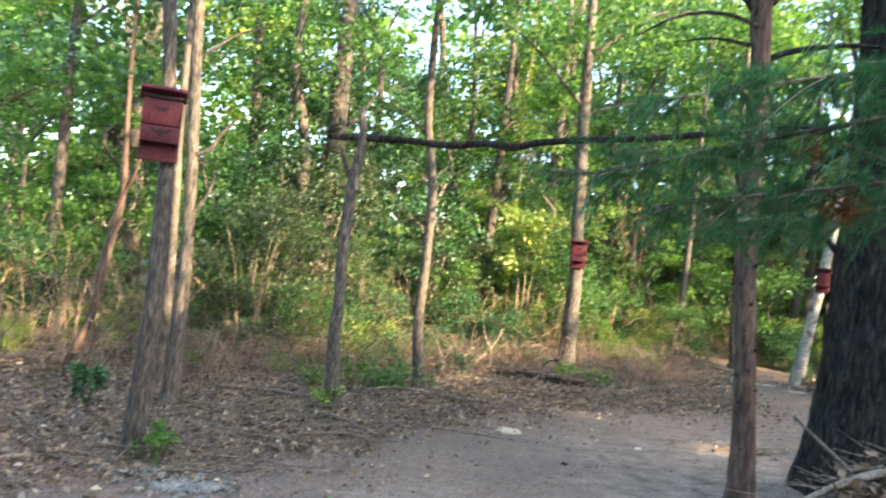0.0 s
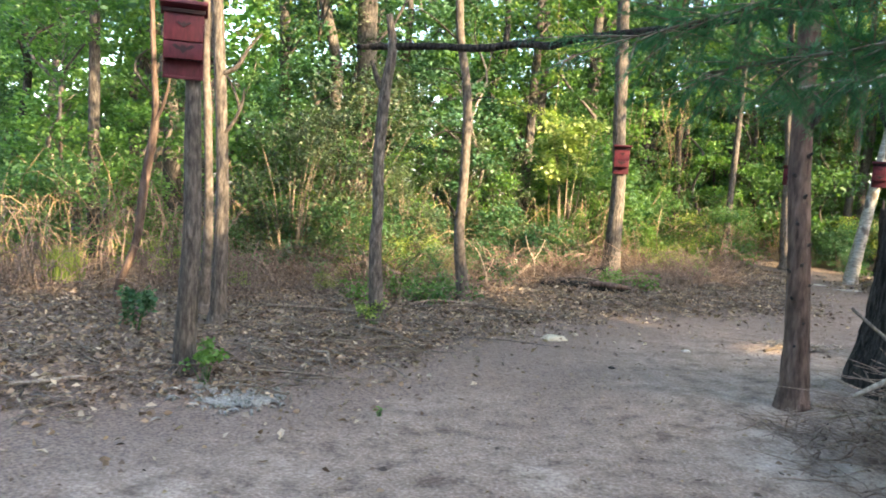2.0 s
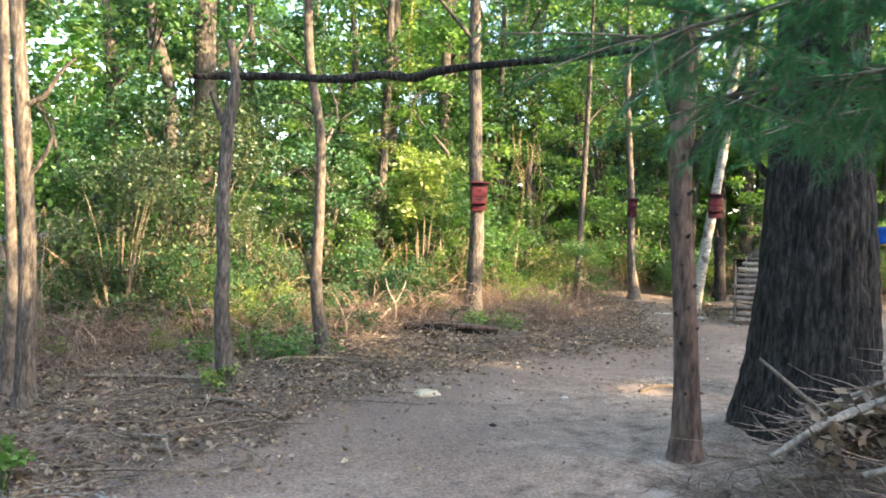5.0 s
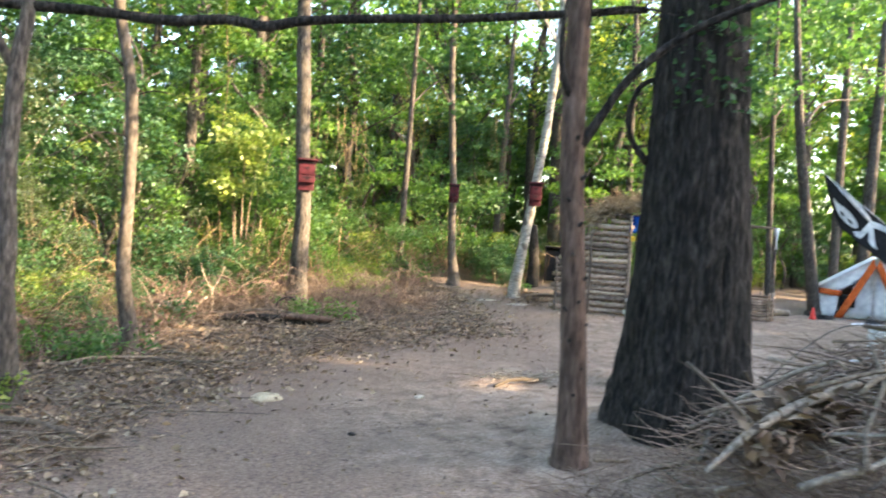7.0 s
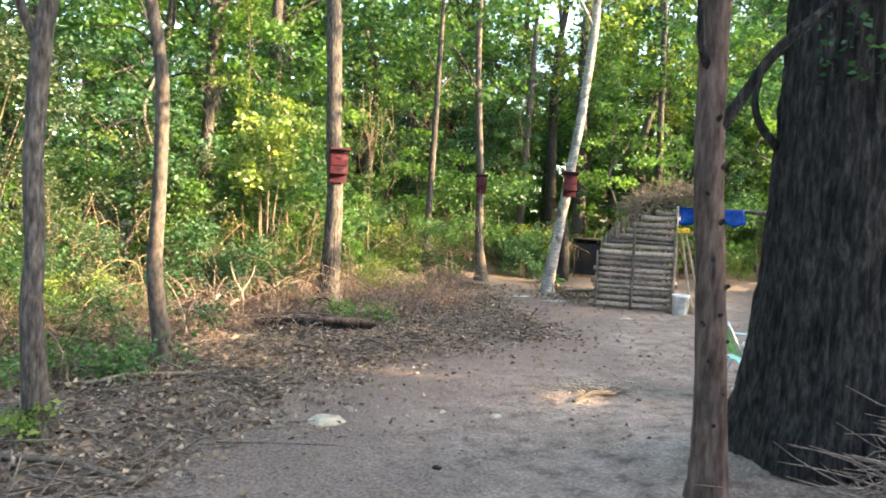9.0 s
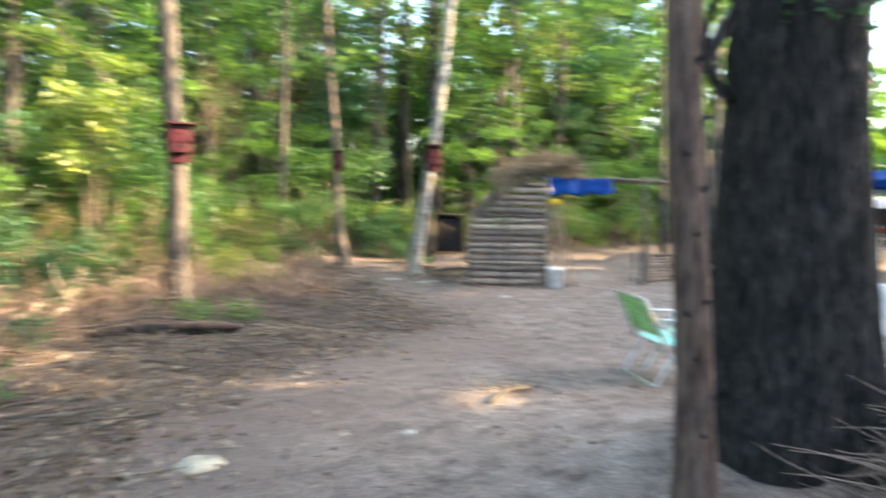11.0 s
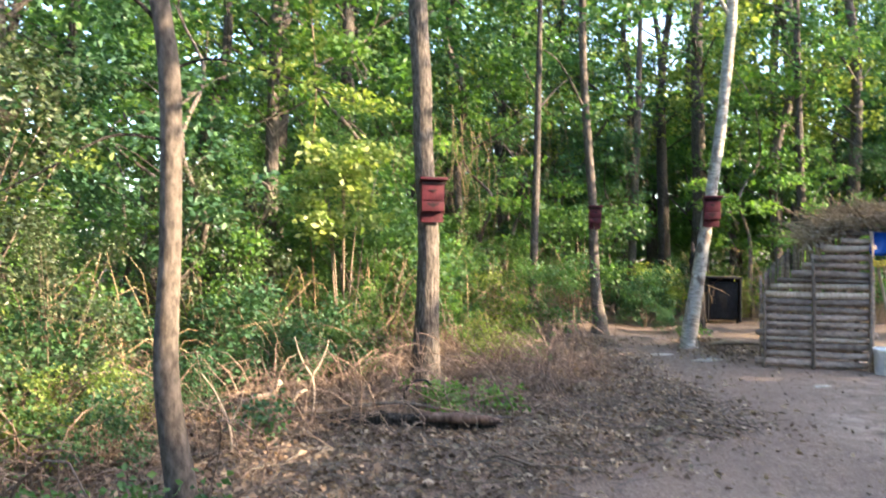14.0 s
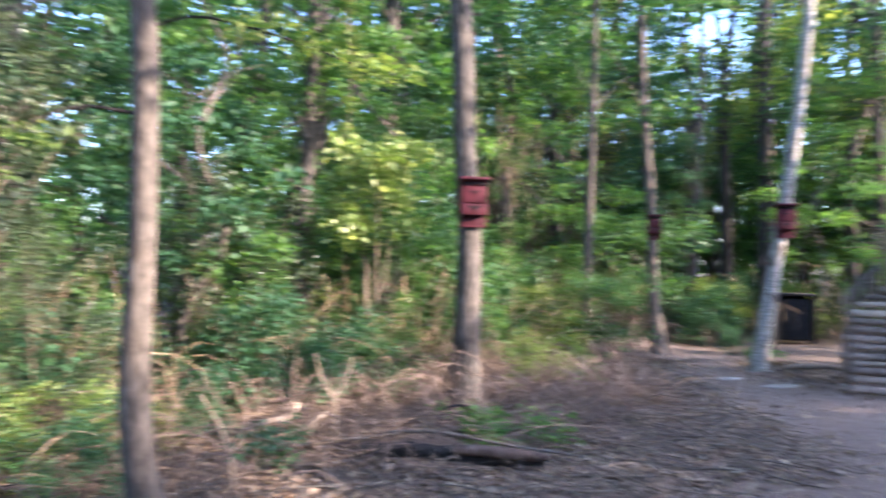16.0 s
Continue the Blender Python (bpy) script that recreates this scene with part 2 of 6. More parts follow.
# ---- builders ----
class Geo:
    """Vertices and faces gathered for one mesh."""

    def __init__(self):
        self.v, self.f, self.n = [], [], 0

    def put(self, verts, faces):
        verts = np.asarray(verts, float)
        self.v.append(verts)
        self.f.extend([tuple(i + self.n for i in f) for f in faces])
        self.n += len(verts)
        return self

    def tube(self, points, radii, sides=8, rough=0.0, cap=True, seed=0, rings=None):
        """A bent, tapering round bar along smoothed control points."""
        P, R = smooth(points, radii, rings or max(2, len(points) * 3))
        if rough == 0 and len(P) <= 10:
            return self.thin(P, R, sides, cap)
        rng = np.random.default_rng(seed)
        t = np.gradient(P, axis=0)
        t /= np.linalg.norm(t, axis=1)[:, None] + 1e-9
        side = np.cross(t[0], (0.31, 0.17, 0.93) if abs(t[0][2]) < 0.9 else (1, 0, 0))
        verts = []
        a = np.arange(sides) * 2 * np.pi / sides
        for k in range(len(P)):
            side = side - t[k] * side.dot(t[k])
            side /= np.linalg.norm(side) + 1e-9
            up = np.cross(t[k], side)
            r = R[k] * (1 + rough * rng.uniform(-1, 1, sides))
            verts.append(P[k] + (np.cos(a) * r)[:, None] * side + (np.sin(a) * r)[:, None] * up)
        faces = [(k * sides + i, k * sides + (i + 1) % sides, (k + 1) * sides + (i + 1) % sides, (k + 1) * sides + i) for k in range(len(P) - 1) for i in range(sides)]
        if cap:
            faces += [tuple(range(sides - 1, -1, -1)), tuple((len(P) - 1) * sides + i for i in range(sides))]
        return self.put(np.concatenate(verts), faces)

    def thin(self, P, R, sides, cap):
        """A slight bar: each ring stands square to its run."""
        t = np.empty_like(P)
        t[1:-1], t[0], t[-1] = P[2:] - P[:-2], P[1] - P[0], P[-1] - P[-2]
        t /= np.sqrt((t * t).sum(axis=1))[:, None] + 1e-9
        way = P[-1] - P[0]
        ref = np.array((0.31, 0.17, 0.93)) if abs(way[2]) < 0.7 * (abs(way[0]) + abs(way[1])) else np.array((0.93, 0.31, 0.05))
        side = ref - t * (t @ ref)[:, None]
        side /= np.sqrt((side * side).sum(axis=1))[:, None] + 1e-9
        up = t[:, (1, 2, 0)] * side[:, (2, 0, 1)] - t[:, (2, 0, 1)] * side[:, (1, 2, 0)]
        a = np.arange(sides) * 2 * np.pi / sides
        ring = np.cos(a)[None, :, None] * side[:, None] + np.sin(a)[None, :, None] * up[:, None]
        verts = (P[:, None] + ring * R[:, None, None]).reshape(-1, 3)
        n = len(P)
        faces = [(k * sides + i, k * sides + (i + 1) % sides, (k + 1) * sides + (i + 1) % sides, (k + 1) * sides + i) for k in range(n - 1) for i in range(sides)]
        if cap:
            faces += [tuple(range(sides - 1, -1, -1)), tuple((n - 1) * sides + i for i in range(sides))]
        return self.put(verts, faces)

    def box(self, size, m=None, bevel=0.0):
        bm = bmesh.new()
        bmesh.ops.create_cube(bm, size=1)
        bmesh.ops.scale(bm, vec=size, verts=bm.verts)
        if bevel:
            bmesh.ops.bevel(bm, geom=bm.edges[:], offset=bevel, segments=2, affect="EDGES", profile=0.6)
        if m is not None:
            bmesh.ops.transform(bm, matrix=m, verts=bm.verts)
        bm.verts.index_update()
        self.put([v.co[:] for v in bm.verts], [tuple(v.index for v in f.verts) for f in bm.faces])
        bm.free()
        return self

    def mesh(self, name, material, soft=True):
        me = bpy.data.meshes.new(name)
        me.from_pydata(np.concatenate(self.v).tolist(), [], self.f)
        me.materials.append(material)
        if soft:
            me.polygons.foreach_set("use_smooth", [True] * len(me.polygons))
        me.update()
        return me


def smooth(points, radii, count):
    """Catmull-Rom through the control points."""
    p = np.asarray(points, float)
    r = np.broadcast_to(np.asarray(radii, float), (len(p),))
    q = np.concatenate([p, r[:, None]], axis=1)
    if len(q) == 2:
        u = np.linspace(0, 1, count)[:, None]
        out = q[0] * (1 - u) + q[1] * u
        return out[:, :3], out[:, 3]
    e = np.concatenate([[2 * q[0] - q[1]], q, [2 * q[-1] - q[-2]]])
    out = []
    for s in np.linspace(0, len(q) - 1, count):
        i = min(int(s), len(q) - 2)
        u = s - i
        a, b, c, d = e[i], e[i + 1], e[i + 2], e[i + 3]
        out.append(0.5 * (2 * b + (c - a) * u + (2 * a - 5 * b + 4 * c - d) * u * u + (3 * b - a - 3 * c + d) * u ** 3))
    out = np.array(out)
    return out[:, :3], np.maximum(out[:, 3], 0.001)


def thing(name, at=(0, 0, 0), label="", category="", group="", kind="", turn=0):
    ob = new(name)
    ob.matrix_world = pose(*at, 0, 0, turn)
    return tagged(ob, label, category, group, kind)


def part(name, geo, material, parent, label="", soft=True):
    ob = new(name, geo if isinstance(geo, bpy.types.Mesh) else geo.mesh(name, material, soft))
    ob.parent = parent
    return tagged(ob, label)


def single(name, geo, material, label, category="", group="", kind="", at=(0, 0, 0), turn=0, soft=True):
    ob = new(name, geo.mesh(name, material, soft))
    ob.matrix_world = pose(*at, 0, 0, turn)
    return tagged(ob, label, category, group, kind)


def leaf_mesh(name, centres, spread, count, size, material, seed, slim=0.32, flat=0.5, shell=0.5):
    """Many small folded leaves scattered in clumps."""
    rng = np.random.default_rng(seed)
    centres, spread = np.asarray(centres, float), np.asarray(spread, float)
    if spread.ndim == 1:
        spread = np.repeat(spread[:, None], 3, axis=1)
    weight = spread.prod(axis=1) ** 0.75
    k = rng.choice(len(centres), count, p=weight / weight.sum())
    d = rng.normal(size=(count, 3))
    d /= np.linalg.norm(d, axis=1)[:, None]
    p = centres[k] + d * spread[k] * (rng.uniform(0, 1, count) ** shell)[:, None]
    return leaves_at(name, p, rng, size, material, slim, flat)


def leaves_at(name, p, rng, size, material, slim=0.32, flat=0.5):
    count = len(p)
    way = rng.normal(size=(count, 3)) * (1, 1, flat)
    way /= np.linalg.norm(way, axis=1)[:, None]
    up = rng.normal(size=(count, 3)) * 0.6 + (0, 0, 1)
    side = np.cross(way, up)
    side /= np.linalg.norm(side, axis=1)[:, None] + 1e-9
    fold = np.cross(side, way)
    L = rng.uniform(size[0], size[1], count)[:, None]
    mid = p + way * L * 0.45
    v = np.stack([p, mid + side * L * slim + fold * L * 0.1, p + way * L - fold * L * 0.12, mid - side * L * slim + fold * L * 0.1], axis=1).reshape(-1, 3)
    base = np.arange(count)[:, None] * 4
    loops = np.concatenate([base + (0, 1, 2), base + (0, 2, 3)], axis=1).reshape(-1)
    me = bpy.data.meshes.new(name)
    me.vertices.add(len(v))
    me.vertices.foreach_set("co", v.reshape(-1))
    me.loops.add(len(loops))
    me.loops.foreach_set("vertex_index", loops.astype(np.int32))
    me.polygons.add(count * 2)
    me.polygons.foreach_set("loop_start", np.arange(count * 2, dtype=np.int32) * 3)
    me.materials.append(material)
    me.update(calc_edges=True)
    return me


# ---- ground ----
BARE = [(-14, 2.2), (-6, 3.3), (-3.2, 4.1), (-2.3, 4.75), (-1.4, 5.35), (-0.8, 6.2), (0.0, 7.6), (0.75, 8.6), (2.0, 9.6), (3.3, 10.2), (4.6, 10.9), (5.2, 12.5),
        (6.1, 15.4), (7.0, 17.2), (8.6, 19.2), (9.6, 19.4), (8.4, 17.2), (7.8, 16.0), (7.4, 14.3), (8.6, 15.2), (12, 16.0), (15, 15.6), (20, 17), (30, 14), (30, -14), (-14, -14)]


def clear_by(x, y):
    """How far inside the bare clearing a spot lies, in metres; negative outside it."""
    inside, best = False, 1e9
    for (ax, ay), (bx, by) in zip(BARE, BARE[1:] + BARE[:1]):
        if (ay > y) != (by > y) and x < (bx - ax) * (y - ay) / (by - ay) + ax:
            inside = not inside
        ex, ey = bx - ax, by - ay
        u = min(1, max(0, ((x - ax) * ex + (y - ay) * ey) / (ex * ex + ey * ey)))
        best = min(best, math.hypot(x - ax - u * ex, y - ay - u * ey))
    return best if inside else -best


def ground_z(x, y):
    n = 0.24 * math.exp(-((x - 3.54) ** 2 + (y - 5.91) ** 2) / 0.8) + noise.noise((x * 0.5, y * 0.5, 1.7)) * 0.03 + noise.noise((x * 2.1, y * 2.1, 4.2)) * 0.012
    if abs(x) >= 30 or not -14 < y < 34:
        return n
    into = min(1, max(0, 0.15 - clear_by(x, y)) / 0.9)
    return n + into * (0.085 + 0.035 * noise.noise((x * 1.6, y * 1.6, 9.1)) + 0.02 * noise.noise((x * 4.5, y * 4.5, 6.3)))


def stepped(low, high, step, far):
    inner = np.arange(low, high + step / 2, step)
    outer = np.array([1, 2.5, 5, 9, 15, 25, 45, 80, 150, 280, 500]) * far
    return np.concatenate([low - outer[::-1], inner, high + outer])


gx, gy = stepped(-8, 15, 0.13, 1.6), stepped(-2, 21, 0.13, 1.6)
gv, bare, worn = [], [], []
for y in gy:
    for x in gx:
        c = clear_by(x, y)
        gv.append((x, y, ground_z(x, y) + 0.008 * noise.noise((x * 7, y * 7, 0.3))))
        bare.append(min(1, max(0, 0.5 + (c + 0.45 * noise.noise((x * 1.1, y * 1.1, 7)) + 0.25 * noise.noise((x * 3.7, y * 3.7, 2))) / 1.3)))
        worn.append(min(1, max(0, (c + 1.1 * noise.noise((x * 0.55, y * 0.55, 11)) + 0.5 * noise.noise((x * 1.9, y * 1.9, 3))) / 3.2)))
nx = len(gx)
gf = [(j * nx + i, j * nx + i + 1, (j + 1) * nx + i + 1, (j + 1) * nx + i) for j in range(len(gy) - 1) for i in range(nx - 1)]
gm = bpy.data.meshes.new("ground")
gm.from_pydata(gv, [], gf)
gm.polygons.foreach_set("use_smooth", [True] * len(gf))
gm.attributes.new("worn", "FLOAT", "POINT").data.foreach_set("value", worn)
gm.attributes.new("bare", "FLOAT", "POINT").data.foreach_set("value", bare)

EARTH, tree_, bsdf = nodes_of("trodden_earth_and_leaf_mould")
attr = tree_.nodes.new("ShaderNodeAttribute")
attr.attribute_name = "bare"
trod = tree_.nodes.new("ShaderNodeAttribute")
trod.attribute_name = "worn"
fine = noisy(tree_, 45, (1, 1, 1), 8, 0.7)
medium = noisy(tree_, 5, (1, 1, 1), 6, 0.65)
large = noisy(tree_, 0.7, (1, 1, 1), 4, 0.6)
dirt = ramp(tree_, fine, [(0.3, (0.09, 0.06, 0.044)), (0.5, (0.225, 0.16, 0.122)), (0.7, (0.39, 0.3, 0.24))])
pale = ramp(tree_, fine, [(0.3, (0.22, 0.163, 0.125)), (0.52, (0.4, 0.315, 0.255)), (0.72, (0.54, 0.45, 0.375))])
dirt = blend(tree_, ramp(tree_, large, [(0.52, (0, 0, 0)), (0.72, (1, 1, 1))]), dirt, pale)
dirt = blend(tree_, 1.0, dirt, ramp(tree_, medium, [(0.32, (0.42, 0.36, 0.32)), (0.47, (0.92, 0.9, 0.88)), (0.55, (1.05, 1.04, 1.03)), (0.68, (1.3, 1.29, 1.28))]), "MULTIPLY")
soil = ramp(tree_, fine, [(0.32, (0.06, 0.037, 0.028)), (0.5, (0.16, 0.11, 0.085)), (0.68, (0.29, 0.215, 0.17))])
mould = ramp(tree_, fine, [(0.34, (0.03, 0.02, 0.015)), (0.5, (0.12, 0.08, 0.058)), (0.66, (0.28, 0.2, 0.15))])
edge = ramp(tree_, attr.outputs["Fac"], [(0.35, (0, 0, 0)), (0.6, (1, 1, 1))])
inner = ramp(tree_, trod.outputs["Fac"], [(0.12, (0, 0, 0)), (0.62, (1, 1, 1))])
tree_.links.new(blend(tree_, edge, mould, blend(tree_, inner, soil, dirt)), bsdf.inputs["Base Color"])
bsdf.inputs["Roughness"].default_value = 0.95
bump_a = add(tree_, "ShaderNodeBump", Strength=0.7, Distance=0.02)
tree_.links.new(fine, bump_a.inputs["Height"])
bump_b = add(tree_, "ShaderNodeBump", Strength=0.8, Distance=0.06)
tree_.links.new(medium, bump_b.inputs["Height"])
tree_.links.new(bump_a.outputs[0], bump_b.inputs["Normal"])
tree_.links.new(bump_b.outputs[0], bsdf.inputs["Normal"])
gm.materials.append(EARTH)
tagged(new("ground", gm), "trodden grey-brown earth with leaf mould round its edge", "ground", kind="structure")


def on(x, y, lift=0.0):
    return (x, y, ground_z(x, y) + lift)


# ---- the trees that stand round the clearing ----
def flare(points, radii, by=1.5):
    """Adds a spreading foot under the first control point."""
    (x, y, z), r = points[0], radii[0]
    return [(x, y, -0.06), (x, y, 0.07), (x, y, 0.22)] + list(points[1:]), [r * by * 1.1, r * by * 0.88, r * 1.05] + list(radii[1:])


def near_tree(name, points, radii, material, label, limbs=(), crown=None, sides=14, rough=0.022, foot=1.5, seed=1, limb_bark=None):
    """A tree with its trunk, each limb and, where it has one, its crown of leaves."""
    base = points[0]
    at = on(base[0], base[1])
    t = thing(name, at, label, "tree")
    local = [(x - at[0], y - at[1], z) for x, y, z in points]
    p, r = flare(local, radii, foot)
    part("trunk", Geo().tube(p, r, sides, rough, seed=seed, rings=len(p) * 6), material, t)
    for k, (lp, lr) in enumerate(limbs):
        part("limb", Geo().tube([(x - at[0], y - at[1], z) for x, y, z in lp], lr, 8, 0.08, seed=seed + k), limb_bark or material, t)
    if crown:
        centres, spread, count, size, leaf = crown
        part("crown", leaf_mesh("crown", [(x - at[0], y - at[1], z) for x, y, z in centres], spread, count, size, leaf, seed), leaf, t)
    return t


def crown_on(x, y, low, high, wide, clumps, seed):
    rng = np.random.default_rng(seed)
    a, z = rng.uniform(0, 2 * np.pi, clumps), rng.uniform(low, high, clumps)
    d = wide * np.sqrt(rng.uniform(0.05, 1, clumps))
    c = np.stack([x + d * np.cos(a), y + d * np.sin(a), z], axis=1)
    return c, np.stack([rng.uniform(0.5, 1.0, clumps)] * 2 + [rng.uniform(0.25, 0.5, clumps)], axis=1)


def high_crown(x, y, low, high, wide, clumps, count, leaf, seed, size=(0.1, 0.17)):
    c, s = crown_on(x, y, low, high, wide, clumps, seed)
    return c, s, count, size, leaf


near_tree("tree", [(-2.075, 5.455, 0), (-2.05, 5.46, 1.1), (-2.065, 5.46, 1.7), (-2.075, 5.45, 2.2), (-2.14, 5.43, 2.95), (-2.3, 5.4, 4.6), (-2.4, 5.4, 7.5), (-2.3, 5.4, 10.5)],
          [0.078, 0.066, 0.061, 0.053, 0.05, 0.045, 0.032, 0.01], BARK, "slender grey tree with a maroon bat house on its trunk",
          [([(-2.3, 5.4, 5.2), (-3.2, 5.9, 6.2), (-4.0, 6.2, 6.6)], [0.03, 0.02, 0.008]), ([(-2.35, 5.4, 6.2), (-1.6, 4.8, 7.1), (-1.0, 4.4, 7.3)], [0.028, 0.018, 0.008])],
          high_crown(-2.3, 5.4, 5.6, 10, 2.0, 16, 2600, LEAF_MID, 3), foot=1.3, seed=2)
near_tree("tree", [(-2.72, 7.55, 0), (-2.68, 7.5, 1.0), (-2.72, 7.48, 2.1), (-2.75, 7.48, 2.6), (-2.8, 7.5, 4.5), (-2.9, 7.6, 8)],
          [0.06, 0.046, 0.04, 0.037, 0.03, 0.012], BARK_PALE, "thin pale-barked tree close behind the bat house tree",
          (), high_crown(-2.9, 7.6, 5.0, 8.5, 1.6, 12, 1800, LEAF_MID, 4), seed=3)
near_tree("tree", [(-2.37, 6.98, 0), (-2.36, 6.95, 1.35), (-2.42, 6.92, 2.55), (-2.5, 6.9, 3.8), (-2.6, 6.9, 6.5), (-2.6, 7.0, 9)],
          [0.075, 0.058, 0.053, 0.045, 0.033, 0.01], BARK, "thin dark tree with a short crooked dead limb",
          [([(-2.42, 6.92, 2.3), (-2.24, 6.88, 2.38), (-2.12, 6.86, 2.56), (-2.0, 6.84, 2.68)], [0.022, 0.02, 0.015, 0.006]), ([(-2.4, 6.93, 1.75), (-2.28, 6.9, 1.85), (-2.18, 6.88, 2.05), (-2.16, 6.87, 2.2)], [0.02, 0.018, 0.014, 0.005])],
          high_crown(-2.6, 7.0, 5.2, 9.2, 1.8, 12, 1800, LEAF_DARK, 5), seed=4)
near_tree("leaning_sapling", [(-3.66, 7.64, 0), (-3.5, 7.68, 0.7), (-3.44, 7.7, 1.28), (-3.36, 7.74, 1.95), (-3.38, 7.73, 2.45), (-3.42, 7.72, 3.3), (-3.5, 7.8, 5.2)],
          [0.038, 0.042, 0.047, 0.041, 0.029, 0.024, 0.01], BARK_RED, "thin leaning reddish-brown sapling among dry leaves",
          [([(-3.37, 7.73, 1.9), (-3.25, 7.7, 2.15), (-3.18, 7.7, 2.5)], [0.022, 0.016, 0.006])], high_crown(-3.5, 7.8, 3.2, 5.6, 1.1, 10, 1300, LEAF_DARK, 6, (0.08, 0.14)), foot=1.2, seed=5)
near_tree("dead_tree", [(-0.965, 7.6, 0), (-1.0, 7.6, 0.8), (-0.99, 7.6, 1.1), (-1.01, 7.6, 1.65), (-0.98, 7.6, 2.33), (-0.93, 7.61, 2.72), (-0.98, 7.6, 3.06)],
          [0.072, 0.063, 0.057, 0.056, 0.056, 0.046, 0.034], BARK, "dead forked trunk, broken off, that props a horizontal pole",
          [([(-0.99, 7.6, 2.3), (-1.06, 7.59, 2.42), (-1.13, 7.58, 2.6)], [0.04, 0.032, 0.018])], seed=6)
crooked = near_tree("tree", [(-0.1, 9.69, 0), (-0.18, 9.69, 0.85), (-0.165, 9.69, 1.6), (-0.17, 9.68, 2.4), (-0.22, 9.68, 2.85), (-0.33, 9.68, 3.45), (-0.36, 9.68, 4.2), (-0.34, 9.68, 5.1), (-0.1, 9.8, 7.5), (0, 9.9, 9.5)],
          [0.082, 0.07, 0.06, 0.06, 0.055, 0.054, 0.05, 0.046, 0.03, 0.01], BARK_PALE, "slim crooked tree, warm sunlight on one side",
          [([(-0.2, 9.68, 2.15), (-0.47, 9.64, 2.15), (-0.77, 9.54, 1.94), (-1.04, 9.41, 1.77)], [0.009, 0.008, 0.006, 0.003]),
           ([(-0.19, 9.68, 2.53), (0.07, 9.69, 2.62), (0.5, 9.62, 2.52), (0.8, 9.6, 2.42)], [0.009, 0.008, 0.006, 0.003]),
           ([(-0.22, 9.68, 2.78), (-0.42, 9.63, 2.93), (-0.72, 9.58, 2.9)], [0.014, 0.01, 0.006]),
           ([(-0.34, 9.68, 3.3), (-0.75, 9.6, 3.6), (-1.0, 9.5, 3.6)], [0.014, 0.01, 0.005])],
          high_crown(-0.1, 9.8, 4.8, 9.5, 1.8, 16, 2400, LEAF_MID, 7), seed=7, limb_bark=BARK_OLD)
part("leaf_spray", leaf_mesh("leaf_spray", [(0.1 + x, -0.08, z) for x, z in ((0.35, 2.58), (0.6, 2.5), (0.8, 2.44), (0.95, 2.4))] + [(x, -0.15, z) for x, z in ((-0.5, 2.0), (-0.75, 1.84), (-0.95, 1.74))],
     [(0.2, 0.16, 0.06)] * 7, 620, (0.03, 0.06), LEAF_YELLOW, 72, 0.26), LEAF_YELLOW, crooked, "thin spray of yellow-green leaves")["kind"] = "stuff"
crooked.location.x -= 0.035
near_tree("tree", [(2.37, 13.27, 0), (2.385, 13.265, 0.75), (2.395, 13.26, 1.65), (2.335, 13.28, 2.6), (2.31, 13.285, 3.4), (2.26, 13.295, 4.3), (2.2, 13.3, 7), (2.2, 13.3, 11)],
          [0.165, 0.137, 0.118, 0.11, 0.109, 0.105, 0.07, 0.015], BARK, "straight grey-barked tree with a bat house and leafy foot",
          [([(2.3, 13.28, 4.6), (1.3, 13.2, 5.6), (0.6, 13, 6)], [0.04, 0.025, 0.01]), ([(2.25, 13.3, 5.6), (3.2, 13.2, 6.4), (4.0, 13.2, 6.6)], [0.04, 0.025, 0.01])],
          high_crown(2.2, 13.3, 5.5, 11, 2.4, 20, 3400, LEAF_MID, 8), sides=18, seed=8)
